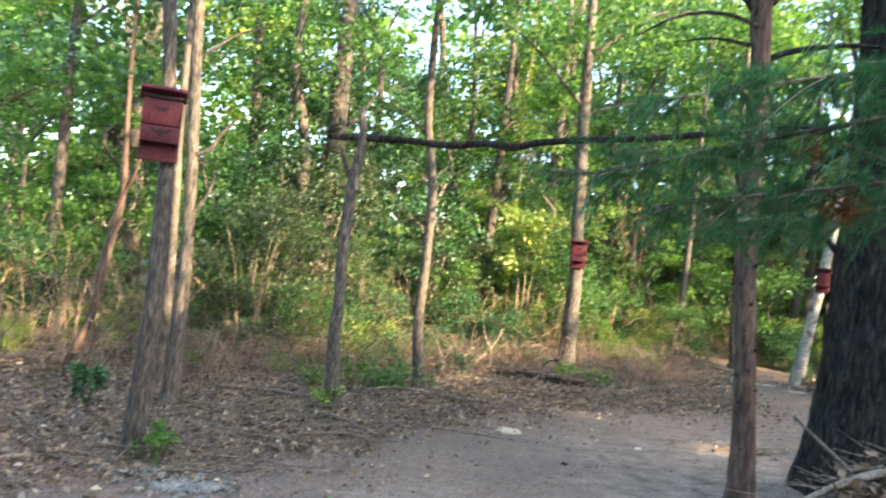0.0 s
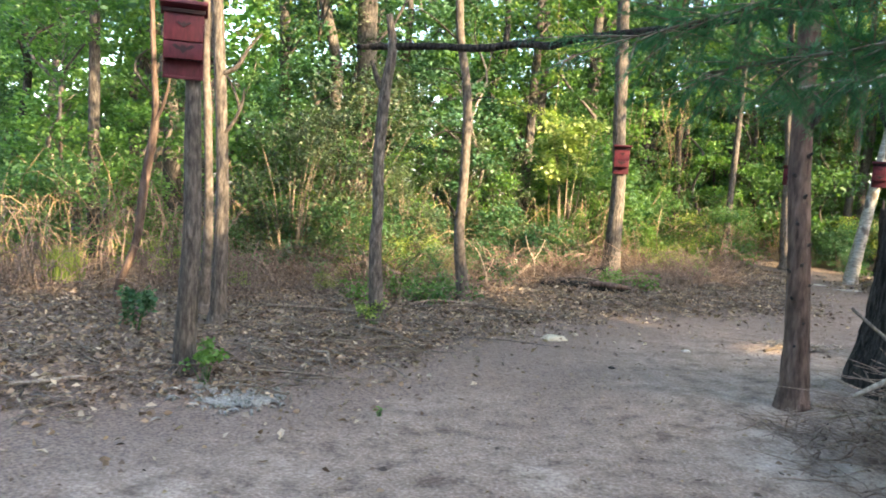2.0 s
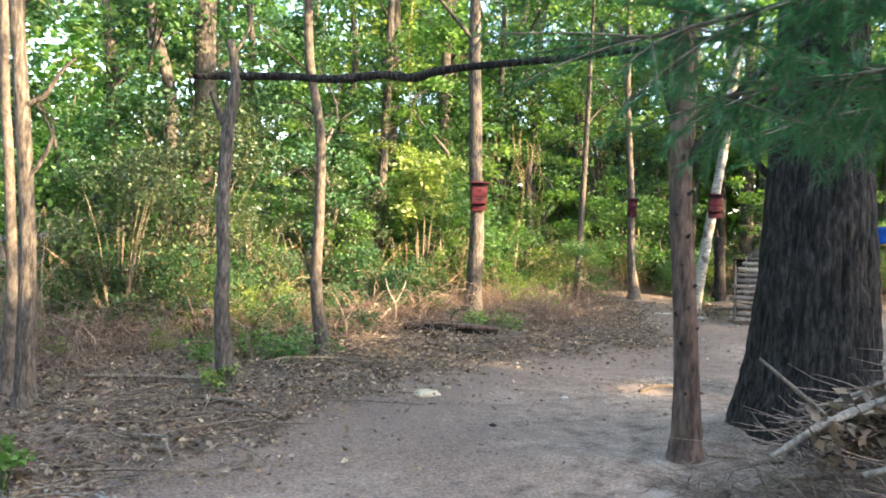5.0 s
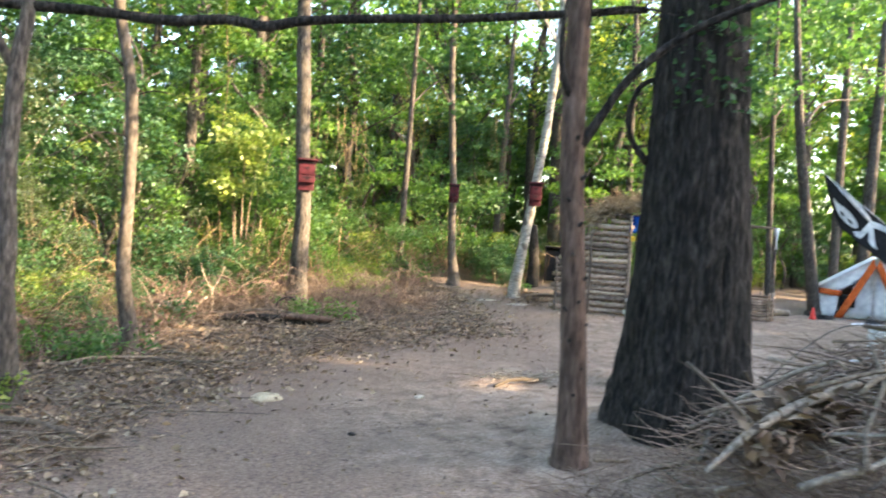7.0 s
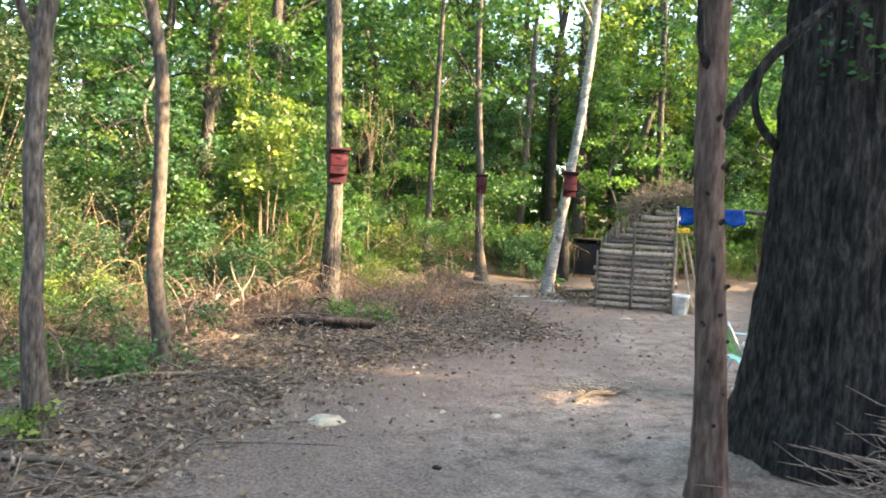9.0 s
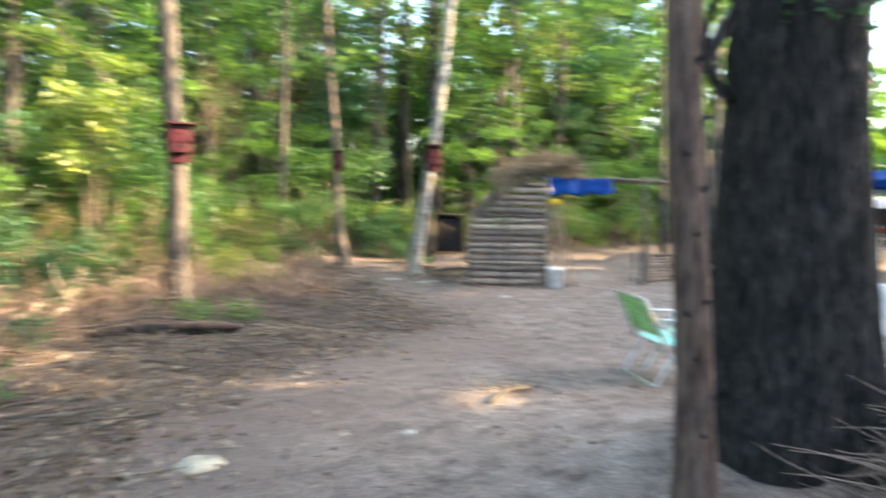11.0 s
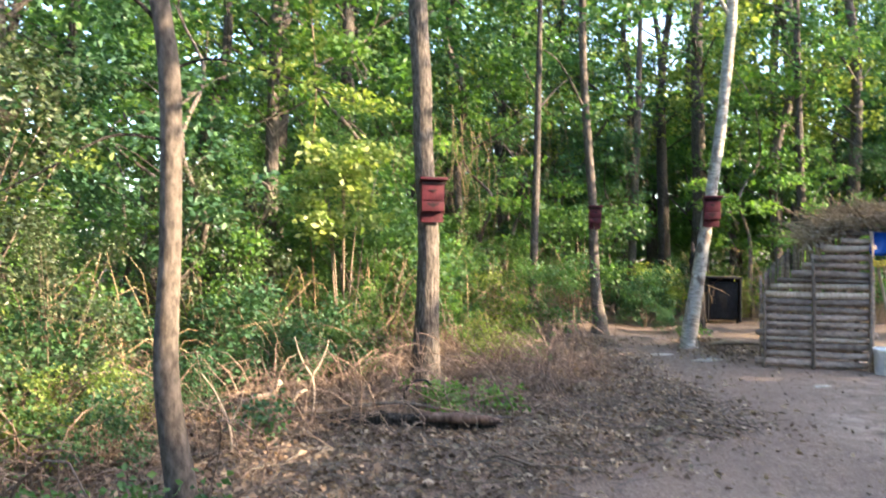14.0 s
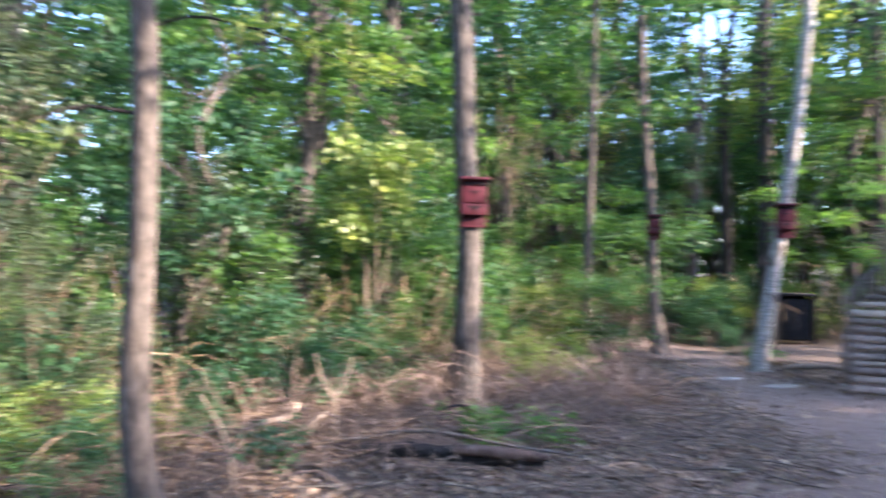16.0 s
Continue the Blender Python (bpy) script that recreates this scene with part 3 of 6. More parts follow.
cedar = near_tree("cedar", [(2.445, 5.72, 0), (2.43, 5.73, 0.6), (2.395, 5.75, 1.2), (2.36, 5.785, 1.75), (2.34, 5.8, 2.4), (2.32, 5.785, 3.2), (2.29, 5.79, 3.9), (2.25, 5.8, 6), (2.2, 5.8, 9)],
          [0.1, 0.088, 0.08, 0.079, 0.077, 0.075, 0.072, 0.05, 0.012], BARK_RED, "reddish-brown cedar trunk with knots and bare side limbs",
          [([(2.34, 5.79, 1.98), (2.46, 5.7, 2.22), (2.58, 5.6, 2.47), (2.77, 5.45, 2.7), (2.97, 5.27, 2.86), (3.25, 5.05, 3.0)], [0.036, 0.032, 0.029, 0.026, 0.023, 0.018]),
           ([(2.3, 5.78, 2.36), (2.22, 5.77, 2.5), (2.19, 5.76, 2.75), (2.21, 5.75, 3.0)], [0.024, 0.022, 0.018, 0.01]),
           ([(2.29, 5.8, 3.75), (2.05, 5.72, 4.0), (1.8, 5.6, 4.15)], [0.032, 0.024, 0.012]),
           ([(2.32, 5.79, 3.45), (2.55, 5.75, 3.55), (2.95, 5.7, 3.62), (3.3, 5.6, 3.6)], [0.028, 0.024, 0.018, 0.008]),
           ([(2.31, 5.78, 3.7), (1.95, 5.6, 3.72), (1.55, 5.4, 3.6), (1.2, 5.2, 3.35)], [0.02, 0.017, 0.012, 0.005]),
           ([(2.31, 5.78, 3.55), (1.95, 5.75, 3.58), (1.6, 5.7, 3.5)], [0.016, 0.013, 0.005]),
           ([(2.3, 5.79, 3.85), (2.5, 5.7, 4.1), (2.7, 5.6, 4.3)], [0.03, 0.022, 0.01]),
           ([(2.18, 5.66, 4.1), (2.12, 5.55, 3.6), (2.2, 5.5, 3.1), (2.22, 5.5, 2.75)], [0.014, 0.013, 0.011, 0.006]),
           ([(2.33, 5.78, 2.9), (2.6, 5.6, 2.95), (2.85, 5.45, 2.9)], [0.014, 0.01, 0.004])],
          high_crown(2.25, 5.8, 4.6, 9, 1.6, 14, 3000, NEEDLES, 9, (0.08, 0.14)), rough=0.035, foot=1.35, seed=9, limb_bark=BARK_OLD)
for k, (a, z) in enumerate(((4.3, 0.45), (4.9, 0.62), (3.9, 0.8), (4.6, 1.05), (5.2, 1.2), (4.1, 1.35), (4.7, 1.55), (3.7, 1.7), (5.0, 1.85), (4.4, 2.1), (3.5, 1.0), (5.4, 0.9))):
    cx_, cy_ = np.interp(z, [0, 1.2, 2.4], [0, -0.05, -0.105]), np.interp(z, [0, 1.2, 2.4], [0, 0.03, 0.08])
    part("knot", Geo().tube([(cx_ + 0.06 * math.cos(a), cy_ + 0.06 * math.sin(a), z), (cx_ + 0.1 * math.cos(a), cy_ + 0.1 * math.sin(a), z + 0.02)], [0.017, 0.009], 7, 0.15, seed=k), BARK_OLD, cedar, "dark knot")
birch = near_tree("birch", [(7.74, 15.82, 0), (7.85, 15.73, 1.25), (7.95, 15.645, 2.2), (8.085, 15.54, 3.5), (8.17, 15.46, 4.7), (8.22, 15.42, 5.7), (8.25, 15.4, 8), (8.2, 15.4, 11)],
          [0.13, 0.11, 0.098, 0.09, 0.088, 0.085, 0.06, 0.015], BIRCH, "leaning white-barked birch with a bat house on it",
          [([(8.2, 15.43, 5.4), (7.4, 15.3, 6.3), (6.8, 15.2, 6.6)], [0.035, 0.022, 0.01])], high_crown(8.2, 15.4, 5.6, 11, 2.2, 18, 3000, LEAF_BRIGHT, 10), foot=1.3, seed=10)
near_tree("tree", [(7.16, 17.73, 0), (7.09, 17.77, 0.8), (7.05, 17.79, 1.6), (7.04, 17.8, 2.3), (6.95, 17.85, 3.5), (6.86, 17.9, 5), (6.83, 17.9, 6.3), (6.8, 17.9, 10)],
          [0.13, 0.1, 0.092, 0.082, 0.08, 0.072, 0.068, 0.02], BARK_PALE, "thin grey tree beside the path with a bat house",
          [([(6.9, 17.88, 4.2), (6.2, 17.6, 5.0), (5.6, 17.4, 5.2)], [0.026, 0.018, 0.008])], high_crown(6.8, 17.9, 5, 10.5, 2.2, 16, 2800, LEAF_MID, 11), seed=11)

# the old tree with furrowed bark
OLD = on(3.54, 5.91)
old = thing("old_tree", OLD, "massive old tree with dark deeply furrowed bark and flared foot", "tree")
g = Geo()
rows_, sides_ = 150, 120
zs = np.concatenate([np.linspace(-0.08, 4.4, 130), np.linspace(4.7, 12, 20)])
ctrl_z, ctrl_r = [-0.1, 0.1, 0.3, 0.55, 0.85, 1.2, 1.6, 2.3, 3.2, 4.4, 12], [0.55, 0.52, 0.475, 0.44, 0.415, 0.39, 0.365, 0.325, 0.285, 0.26, 0.06]
vs = []
for z in zs:
    r0 = float(np.interp(z, ctrl_z, ctrl_r))
    for k in range(sides_):
        a = k * 2 * math.pi / sides_
        lobes = 0.09 * max(0, 1 - z / 1.1) * math.cos(5 * a + 0.8) + 0.02 * math.sin(3 * a + z)
        q = (math.cos(a) * 5.5, math.sin(a) * 5.5, z * 0.9)
        ridge = 1 - abs(noise.noise((q[0] * 2.0 + 0.3 * math.sin(z * 3), q[1] * 2.0, q[2] * 2.1))) * 2.2
        fine_r = noise.noise((q[0] * 4, q[1] * 4, z * 4))
        r = r0 * (1 + lobes) - 0.01 + 0.03 * ridge + 0.012 * fine_r
        vs.append((r * math.cos(a) - 0.024 * (z - 1) * (z > 1), r * math.sin(a) + 0.02 * (z - 1) * (z > 1), z))
fs = [(j * sides_ + i, j * sides_ + (i + 1) % sides_, (j + 1) * sides_ + (i + 1) % sides_, (j + 1) * sides_ + i) for j in range(len(zs) - 1) for i in range(sides_)]
part("trunk", g.put(vs, fs), BARK_OLD, old)
lx, ly = OLD[0], OLD[1]
part("limb", Geo().tube([(3.3 - lx, 6.1 - ly, 2.5), (3.17 - lx, 6.2 - ly, 2.42), (3.11 - lx, 6.23 - ly, 2.2), (3.14 - lx, 6.21 - ly, 2.02), (3.24 - lx, 6.14 - ly, 1.86)], [0.018, 0.02, 0.022, 0.024, 0.03], 8, 0.05), BARK_OLD, old, "dark looping dead limb")
for k, (dx, dy, z) in enumerate(((1.6, -0.6, 6.0), (-1.4, 0.9, 6.6), (0.6, 1.7, 7.2), (-0.8, -1.6, 7.6))):
    part("limb", Geo().tube([(0, 0, z - 0.8), (dx * 0.5, dy * 0.5, z - 0.1), (dx, dy, z + 0.4), (dx * 1.7, dy * 1.7, z + 0.6)], [0.1, 0.08, 0.05, 0.02], 8, 0.06, seed=k), BARK_OLD, old)
cc, cs = crown_on(0, 0, 5.2, 11, 3.6, 34, 21)
part("crown", leaf_mesh("crown", cc, cs, 8000, (0.1, 0.17), LEAF_DARK, 22), LEAF_DARK, old)
ivy_rng = np.random.default_rng(5)
iv = [(0.36 * math.cos(a), 0.36 * math.sin(a), z) for a, z in zip(ivy_rng.uniform(3.3, 6.2, 240), ivy_rng.uniform(2.2, 3.2, 240))]
part("ivy", leaves_at("ivy", np.array(iv), ivy_rng, (0.04, 0.08), LEAF_DARK, 0.4), LEAF_DARK, old, "small dark ivy leaves")

# the horizontal pole
single("horizontal_pole", Geo().tube([(-1.3, 7.7, 2.86), (-0.96, 7.64, 2.87), (-0.5, 7.44, 2.86), (-0.06, 7.21, 2.82), (0.3, 7.0, 2.84), (0.55, 6.87, 2.81), (0.75, 6.74, 2.85), (1.11, 6.53, 2.88), (1.69, 6.16, 2.9), (2.27, 5.9, 2.97), (2.75, 5.65, 3.02)],
                                     [0.028, 0.036, 0.034, 0.036, 0.034, 0.036, 0.033, 0.03, 0.028, 0.027, 0.02], 10, 0.08, rings=50), BARK_OLD, "crooked dark pole laid across a forked trunk and a cedar", "pole")


# ---- bat houses ----
def bat_house(at, turn, scale, label):
    t = thing("bat_house", (0, 0, 0), label, "bat house", "bat houses on the trees")
    t.matrix_world = pose(*at, 0, 0, turn) @ Matrix.Scale(scale, 4)
    part("back_board", Geo().box((0.27, 0.02, 0.5), pose(0, 0.045, 0.25), 0.003), RED, t)
    part("upper_front", Geo().box((0.262, 0.02, 0.2), pose(0, -0.045, 0.35), 0.004), RED, t)
    part("lower_front", Geo().box((0.262, 0.022, 0.115), pose(0, -0.051, 0.183), 0.004), RED, t)
    for s in (-1, 1):
        part("side_board", Geo().box((0.02, 0.094, 0.34), pose(s * 0.121, 0, 0.285), 0.003), RED, t)
    part("roof", Geo().box((0.315, 0.19, 0.03), pose(0, -0.03, 0.476, -16), 0.006), RED, t)
    part("roof_batten", Geo().box((0.28, 0.02, 0.03), pose(0, -0.062, 0.45), 0.004), DARK_RED, t)
    part("landing_board", Geo().box((0.24, 0.02, 0.125), pose(0, 0.028, 0.062), 0.003), RED, t)
    for k in range(3):
        part("roost_partition", Geo().box((0.22, 0.008, 0.2), pose(0, -0.022 + k * 0.02, 0.23), 0.001), DARK_RED, t)
    part("foot_rail", Geo().box((0.25, 0.03, 0.02), pose(0, 0.022, 0.008), 0.003), RED, t)
    for z, w in ((0.36, 0.1), (0.195, 0.15)):
        e = Geo()
        out = [(-1, 0.25), (-0.7, 0.42), (-0.25, 0.12), (-0.12, 0.4), (0, 0.28), (0.12, 0.4), (0.25, 0.12), (0.7, 0.42), (1, 0.25), (0.6, -0.05), (0.3, -0.1), (0, -0.45), (-0.3, -0.1), (-0.6, -0.05)]
        front = [(x * w / 2, -0.063, z + y * w / 2) for x, y in out]
        back = [(x, -0.054, zz) for x, _, zz in front]
        n = len(out)
        e.put(front + back, [tuple(range(n))] + [(i, (i + 1) % n, n + (i + 1) % n, n + i) for i in range(n)])
        part("emblem", e, DARK_RED, t, "dark winged emblem", soft=False)
    return t


bat_house((-2.1, 5.33, 2.17), 20, 1.0, "two-tier maroon wooden bat house with dark winged emblems")
bat_house((2.385, 13.1, 1.9), -8, 0.94, "weathered maroon bat house on a straight grey tree")
bat_house((7.93, 15.52, 2.0), -25, 0.98, "maroon bat house on a leaning white birch")
bat_house((7.02, 17.7, 2.0), -20, 0.85, "maroon bat house on a thin grey tree")


# ---- the log shelter ----
W0, W1 = Vector((7.48, 13.87, 0)), Vector((8.62, 13.05, 0))
along = (W1 - W0).normalized()
toward = Vector((along.y, -along.x, 0))  # the side that faces the clearing
wall_len = (W1 - W0).length
shelter = thing("log_shelter", on(W0.x, W0.y), "lean-to shelter of stacked logs with a brushwood roof", "shelter")
sx, sy, sz = on(W0.x, W0.y)
rng = np.random.default_rng(31)


def at_wall(u, out, z):
    p = W0 + along * u + toward * out
    return (p.x - sx, p.y - sy, z)


z, k = 0.03, 0
while z < 1.8:
    r = rng.uniform(0.03, 0.05)
    z += r
    lo = float(np.interp(z, [0, 0.95, 1.3, 1.5, 1.7, 1.84], [0.0, 0.02, 0.36, 0.6, 0.88, 1.18])) + rng.uniform(-0.08, 0.05)
    hi = wall_len + rng.uniform(-0.06, 0.05)
    mid = (lo + hi) / 2
    part("log", Geo().tube([at_wall(lo, rng.uniform(-0.03, 0.03), z), at_wall(mid, rng.uniform(-0.02, 0.02), z + rng.uniform(-0.012, 0.012)), at_wall(hi, rng.uniform(-0.03, 0.03), z + rng.uniform(-0.018, 0.018))],
                           [r * rng.uniform(0.85, 1.1), r, r * rng.uniform(0.85, 1.1)], 9, 0.06, seed=k), POLE if k in (3, 9, 10, 15) else LOG, shelter)
    z += r * rng.uniform(1.15, 1.7)
    k += 1
for u, top, r in ((0.66, 1.52, 0.026), (0.04, 1.03, 0.022), (1.37, 1.9, 0.03)):
    part("upright", Geo().tube([at_wall(u, 0.07, -0.03), at_wall(u + 0.01, 0.065, top * 0.5), at_wall(u - 0.01, 0.06, top)], [r, r * 0.95, r * 0.85], 8, 0.05), LOG, shelter)
for u, o, top in ((1.32, -0.55, 1.95), (0.3, -1.1, 0.9), (1.3, -1.1, 1.9)):
    part("upright", Geo().tube([at_wall(u, o, -0.03), at_wall(u, o, top)], [0.035, 0.03], 8, 0.05), LOG, shelter)
for k in range(9):
    zz = 0.2 + k * 0.17
    part("cross_stick", Geo().tube([at_wall(1.38, -0.03, zz), at_wall(1.34, -0.6, zz + 0.02)], [0.022, 0.02], 7, 0.05, seed=k), LOG, shelter)
POST = Vector((10.32, 12.36, 0))
FAR = Vector((11.62, 12.5, 0))
top0 = W1 + Vector((-0.05, 0.06, 1.86))
for dz, off in ((0, 0), (0.035, 0.12)):
    a, b, c = top0 + Vector((0, off, dz)), POST + Vector((0, off * 0.6, 1.86 - dz)), FAR + Vector((0.05, off * 0.5, 1.84))
    part("roof_pole", Geo().tube([(p.x - sx, p.y - sy, p.z) for p in (a - (b - a) * 0.1, (a + b) / 2 + Vector((0, 0, 0.015)), b, c)], [0.03, 0.028, 0.026, 0.02], 8, 0.05), BARK_PALE, shelter)
part("post", Geo().tube([(POST.x - sx, POST.y - sy, -0.04), (POST.x - sx + 0.015, POST.y - sy, 0.9), (POST.x - sx - 0.02, POST.y - sy, 1.9)], [0.045, 0.042, 0.036], 9, 0.05), BARK_PALE, shelter)
part("post", Geo().tube([(FAR.x + 0.12 - sx, FAR.y - sy, -0.04), (FAR.x - sx + 0.03, FAR.y - sy, 1.88)], [0.045, 0.035], 9, 0.05), BARK_PALE, shelter)
# rear wall of sticks, added out of sight to darken the inside
for k in range(30):
    u = 0.12 + k * 0.044
    part("back_stick", Geo().tube([at_wall(u, -1.15, -0.03), at_wall(u + rng.uniform(-0.03, 0.03), -1.12, float(np.interp(u, [0, 0.42, 1.0, 1.5], [1.0, 1.5, 1.9, 2.0])) + 0.1)], [0.026, 0.02], 6, 0.05, seed=k), LOG, shelter)
roof = Geo()
for k in range(760):
    u, o = 0.55 + 1.35 * rng.uniform(0, 1) ** 0.9, rng.uniform(-1.2, 0.02)
    ridge = float(np.interp(u, [-0.1, 0.42, 1.0, 1.5, 2.0], [1.05, 1.55, 1.86, 1.98, 1.9]))
    base_z = ridge + rng.uniform(-0.02, 0.12) + max(0, -o) * 0.22
    d = rng.normal(size=3) * (0.25, 0.25, 0.12)
    p = np.array(at_wall(u, o, base_z))
    roof.tube([p - d * 0.7, p + (0, 0, rng.uniform(0, 0.05)), p + d * 0.8 + (0, 0, rng.uniform(-0.02, 0.1))], [0.007, 0.008, 0.003], 4, 0, False, k, 4)
for k in range(11):
    u = 0.6 + k * 0.08
    zt = float(np.interp(u, [0, 0.42, 1.0, 1.5], [1.08, 1.46, 1.84, 1.92])) + 0.03
    part("rafter", Geo().tube([at_wall(u + 0.05, -0.03, zt), at_wall(u + rng.uniform(-0.04, 0.04), -0.6, zt + 0.16), at_wall(u + rng.uniform(-0.06, 0.06), -1.25, zt + 0.24)], [0.026, 0.028, 0.022], 7, 0.06, seed=k), LOG, shelter)
for u0, z0, u1, z1, r in ((0.5, 1.6, 0.95, 2.14, 0.016), (0.7, 1.75, 1.7, 2.1, 0.016), (0.9, 1.92, 2.1, 2.12, 0.014)):
    part("roof_stick", Geo().tube([at_wall(u0, -0.2, z0), at_wall((u0 + u1) / 2 + 0.03, -0.25, (z0 + z1) / 2 + 0.03), at_wall(u1, -0.3, z1)], [r, r * 0.85, r * 0.4], 6, 0.1), POLE, shelter)
part("brushwood_roof", roof, STRAW, shelter, "tangled dry brushwood")

# tarpaulin on the roof pole
tv, tf, n1, n2 = [], [], 22, 7
for j in range(n2):
    for i in range(n1):
        u, w = i / (n1 - 1), j / (n2 - 1)
        p = top0.lerp(POST + Vector((0, 0, 1.86)), u * 0.64)
        hang = 0.3 - 0.03 * u + 0.025 * math.sin(u * 17)
        tv.append((p.x - 0.03 - 0.03 * math.sin(u * 21 + w * 2) * w, p.y - 0.05 - 0.07 * w + 0.03 * math.sin(u * 13 + w) * w, p.z + 0.02 - hang * w - 0.05 * u * (1 - u)))
tf = [(j * n1 + i, j * n1 + i + 1, (j + 1) * n1 + i + 1, (j + 1) * n1 + i) for j in range(n2 - 1) for i in range(n1 - 1)]
tarp = single("tarpaulin", Geo().put(tv, tf), BLUE, "blue tarpaulin draped over the shelter's roof pole", "tarpaulin")
tarp.modifiers.new("thick", "SOLIDIFY").thickness = 0.006

# leaning poles, rope and bucket
for k, ((bx, by), (tx, ty, tz)) in enumerate((((9.05, 12.8), (8.74, 13.03, 1.52)), ((8.92, 12.9), (8.68, 13.06, 1.5)))):
    single("leaning_pole", Geo().tube([on(bx, by, -0.01), ((bx + tx) / 2, (by + ty) / 2, tz / 2 + 0.01), (tx, ty, tz)], [0.024, 0.022, 0.018], 8, 0.04), POLE, "pale peeled pole leaning against the log shelter", "pole", "leaning poles")
yl = Geo()
for k in range(3):
    a = np.linspace(0, 2 * np.pi, 14)
    yl.tube([(8.64 + 0.13 * math.cos(t), 12.94 + 0.06 * math.sin(t), 1.43 + 0.03 * k + 0.012 * math.sin(3 * t)) for t in a], [0.009] * 14, 6, 0, True, k, 30)
single("rope", yl, YELLOW, "coil of yellow rope on top of leaning poles", "rope")


def lathe(profile, sides=28):
    v = [(r * math.cos(2 * math.pi * i / sides), r * math.sin(2 * math.pi * i / sides), z) for r, z in profile for i in range(sides)]
    f = [(j * sides + i, j * sides + (i + 1) % sides, (j + 1) * sides + (i + 1) % sides, (j + 1) * sides + i) for j in range(len(profile) - 1) for i in range(sides)]
    return Geo().put(v, f)


bucket = thing("bucket", on(8.56, 12.8), "white plastic bucket standing at the shelter's corner", "bucket")
part("body", lathe([(0.001, 0.0), (0.118, 0.0), (0.125, 0.01), (0.142, 0.3), (0.152, 0.305), (0.154, 0.345), (0.147, 0.35), (0.138, 0.34), (0.12, 0.02), (0.001, 0.018)]), WHITE, bucket)
part("handle", Geo().tube([(0.15, 0, 0.31), (0.12, -0.1, 0.2), (0, -0.155, 0.15), (-0.12, -0.1, 0.2), (-0.15, 0, 0.31)], [0.004] * 5, 6), METAL, bucket)

# low log stack by the post
stack = thing("log_rack", on(10.6, 12.5), "low rack of stacked split logs between short posts", "log rack")
ox, oy, _ = on(10.6, 12.5)
for k in range(9):
    zz = 0.05 + k * 0.055
    part("log", Geo().tube([(-0.02, rng.uniform(-0.02, 0.02), zz), (0.45, 0, zz + rng.uniform(-0.008, 0.008)), (0.92, -0.1 + rng.uniform(-0.02, 0.02), zz)], [0.027, 0.026, 0.025], 7, 0.08, seed=k), LOG, stack)
for dx, dy in ((0.0, -0.05), (0.86, -0.16), (1.02, -0.1), (0.0, 0.3), (1.0, 0.2)):
    part("short_post", Geo().tube([(dx, dy, -0.03), (dx + 0.01, dy, 0.56)], [0.028, 0.025], 7, 0.06), LOG, stack)
for k in range(5):
    part("log", Geo().tube([(0.95, -0.12, 0.08 + k * 0.09), (0.97, 0.24, 0.08 + k * 0.09)], [0.028, 0.026], 7, 0.08, seed=k), LOG, stack)
cl = Geo().put([(x * 0.1 + 0.02 * math.sin(zv * 9 + x * 3), 0.02 * math.cos(zv * 7 + x * 5), -zv) for zv in np.linspace(0, 0.42, 9) for x in np.linspace(0, 1 - 0.2 * zv, 6)],
               [(j * 6 + i, j * 6 + i + 1, (j + 1) * 6 + i + 1, (j + 1) * 6 + i) for j in range(8) for i in range(5)])
cloth = single("hanging_cloth", cl, TENT_WHITE, "pale cloth hanging from the end of a roof pole", "cloth", at=(11.62, 12.46, 1.84))
cloth.modifiers.new("thick", "SOLIDIFY").thickness = 0.004

# ---- lawn chair ----
chair = thing("lawn_chair", on(4.93, 7.72), "folding aluminium lawn chair with green and mint webbing", "chair", turn=65)
HW = 0.27


def web(a0, a1, b0, b1, across, downs, material, second, name):
    """A woven seat or back: crossing straps between two rails."""
    a0, a1, b0, b1 = map(Vector, (a0, a1, b0, b1))
    n = (a1 - a0).cross(b0 - a0).normalized() * 0.0035
    for lines, cloth_, (p0, p1, q0, q1) in ((across, material, (a0, a1, b0, b1)), (downs, second, (a0, b0, a1, b1))):
        for k in range(lines):
            lo, hi = (k + 0.12) / lines, (k + 0.88) / lines
            pts = []
            steps = 13
            for s in range(steps):
                u = s / (steps - 1)
                wave = n * (math.cos(u * math.pi * (steps - 1)) * (1 if (k + (lines == downs)) % 2 else -1))
                pts += [p0.lerp(p1, lo).lerp(q0.lerp(q1, lo), u) + wave, p0.lerp(p1, hi).lerp(q0.lerp(q1, hi), u) + wave]
            part(name, Geo().put([p[:] for p in pts], [(2 * i, 2 * i + 1, 2 * i + 3, 2 * i + 2) for i in range(steps - 1)]), cloth_, chair)


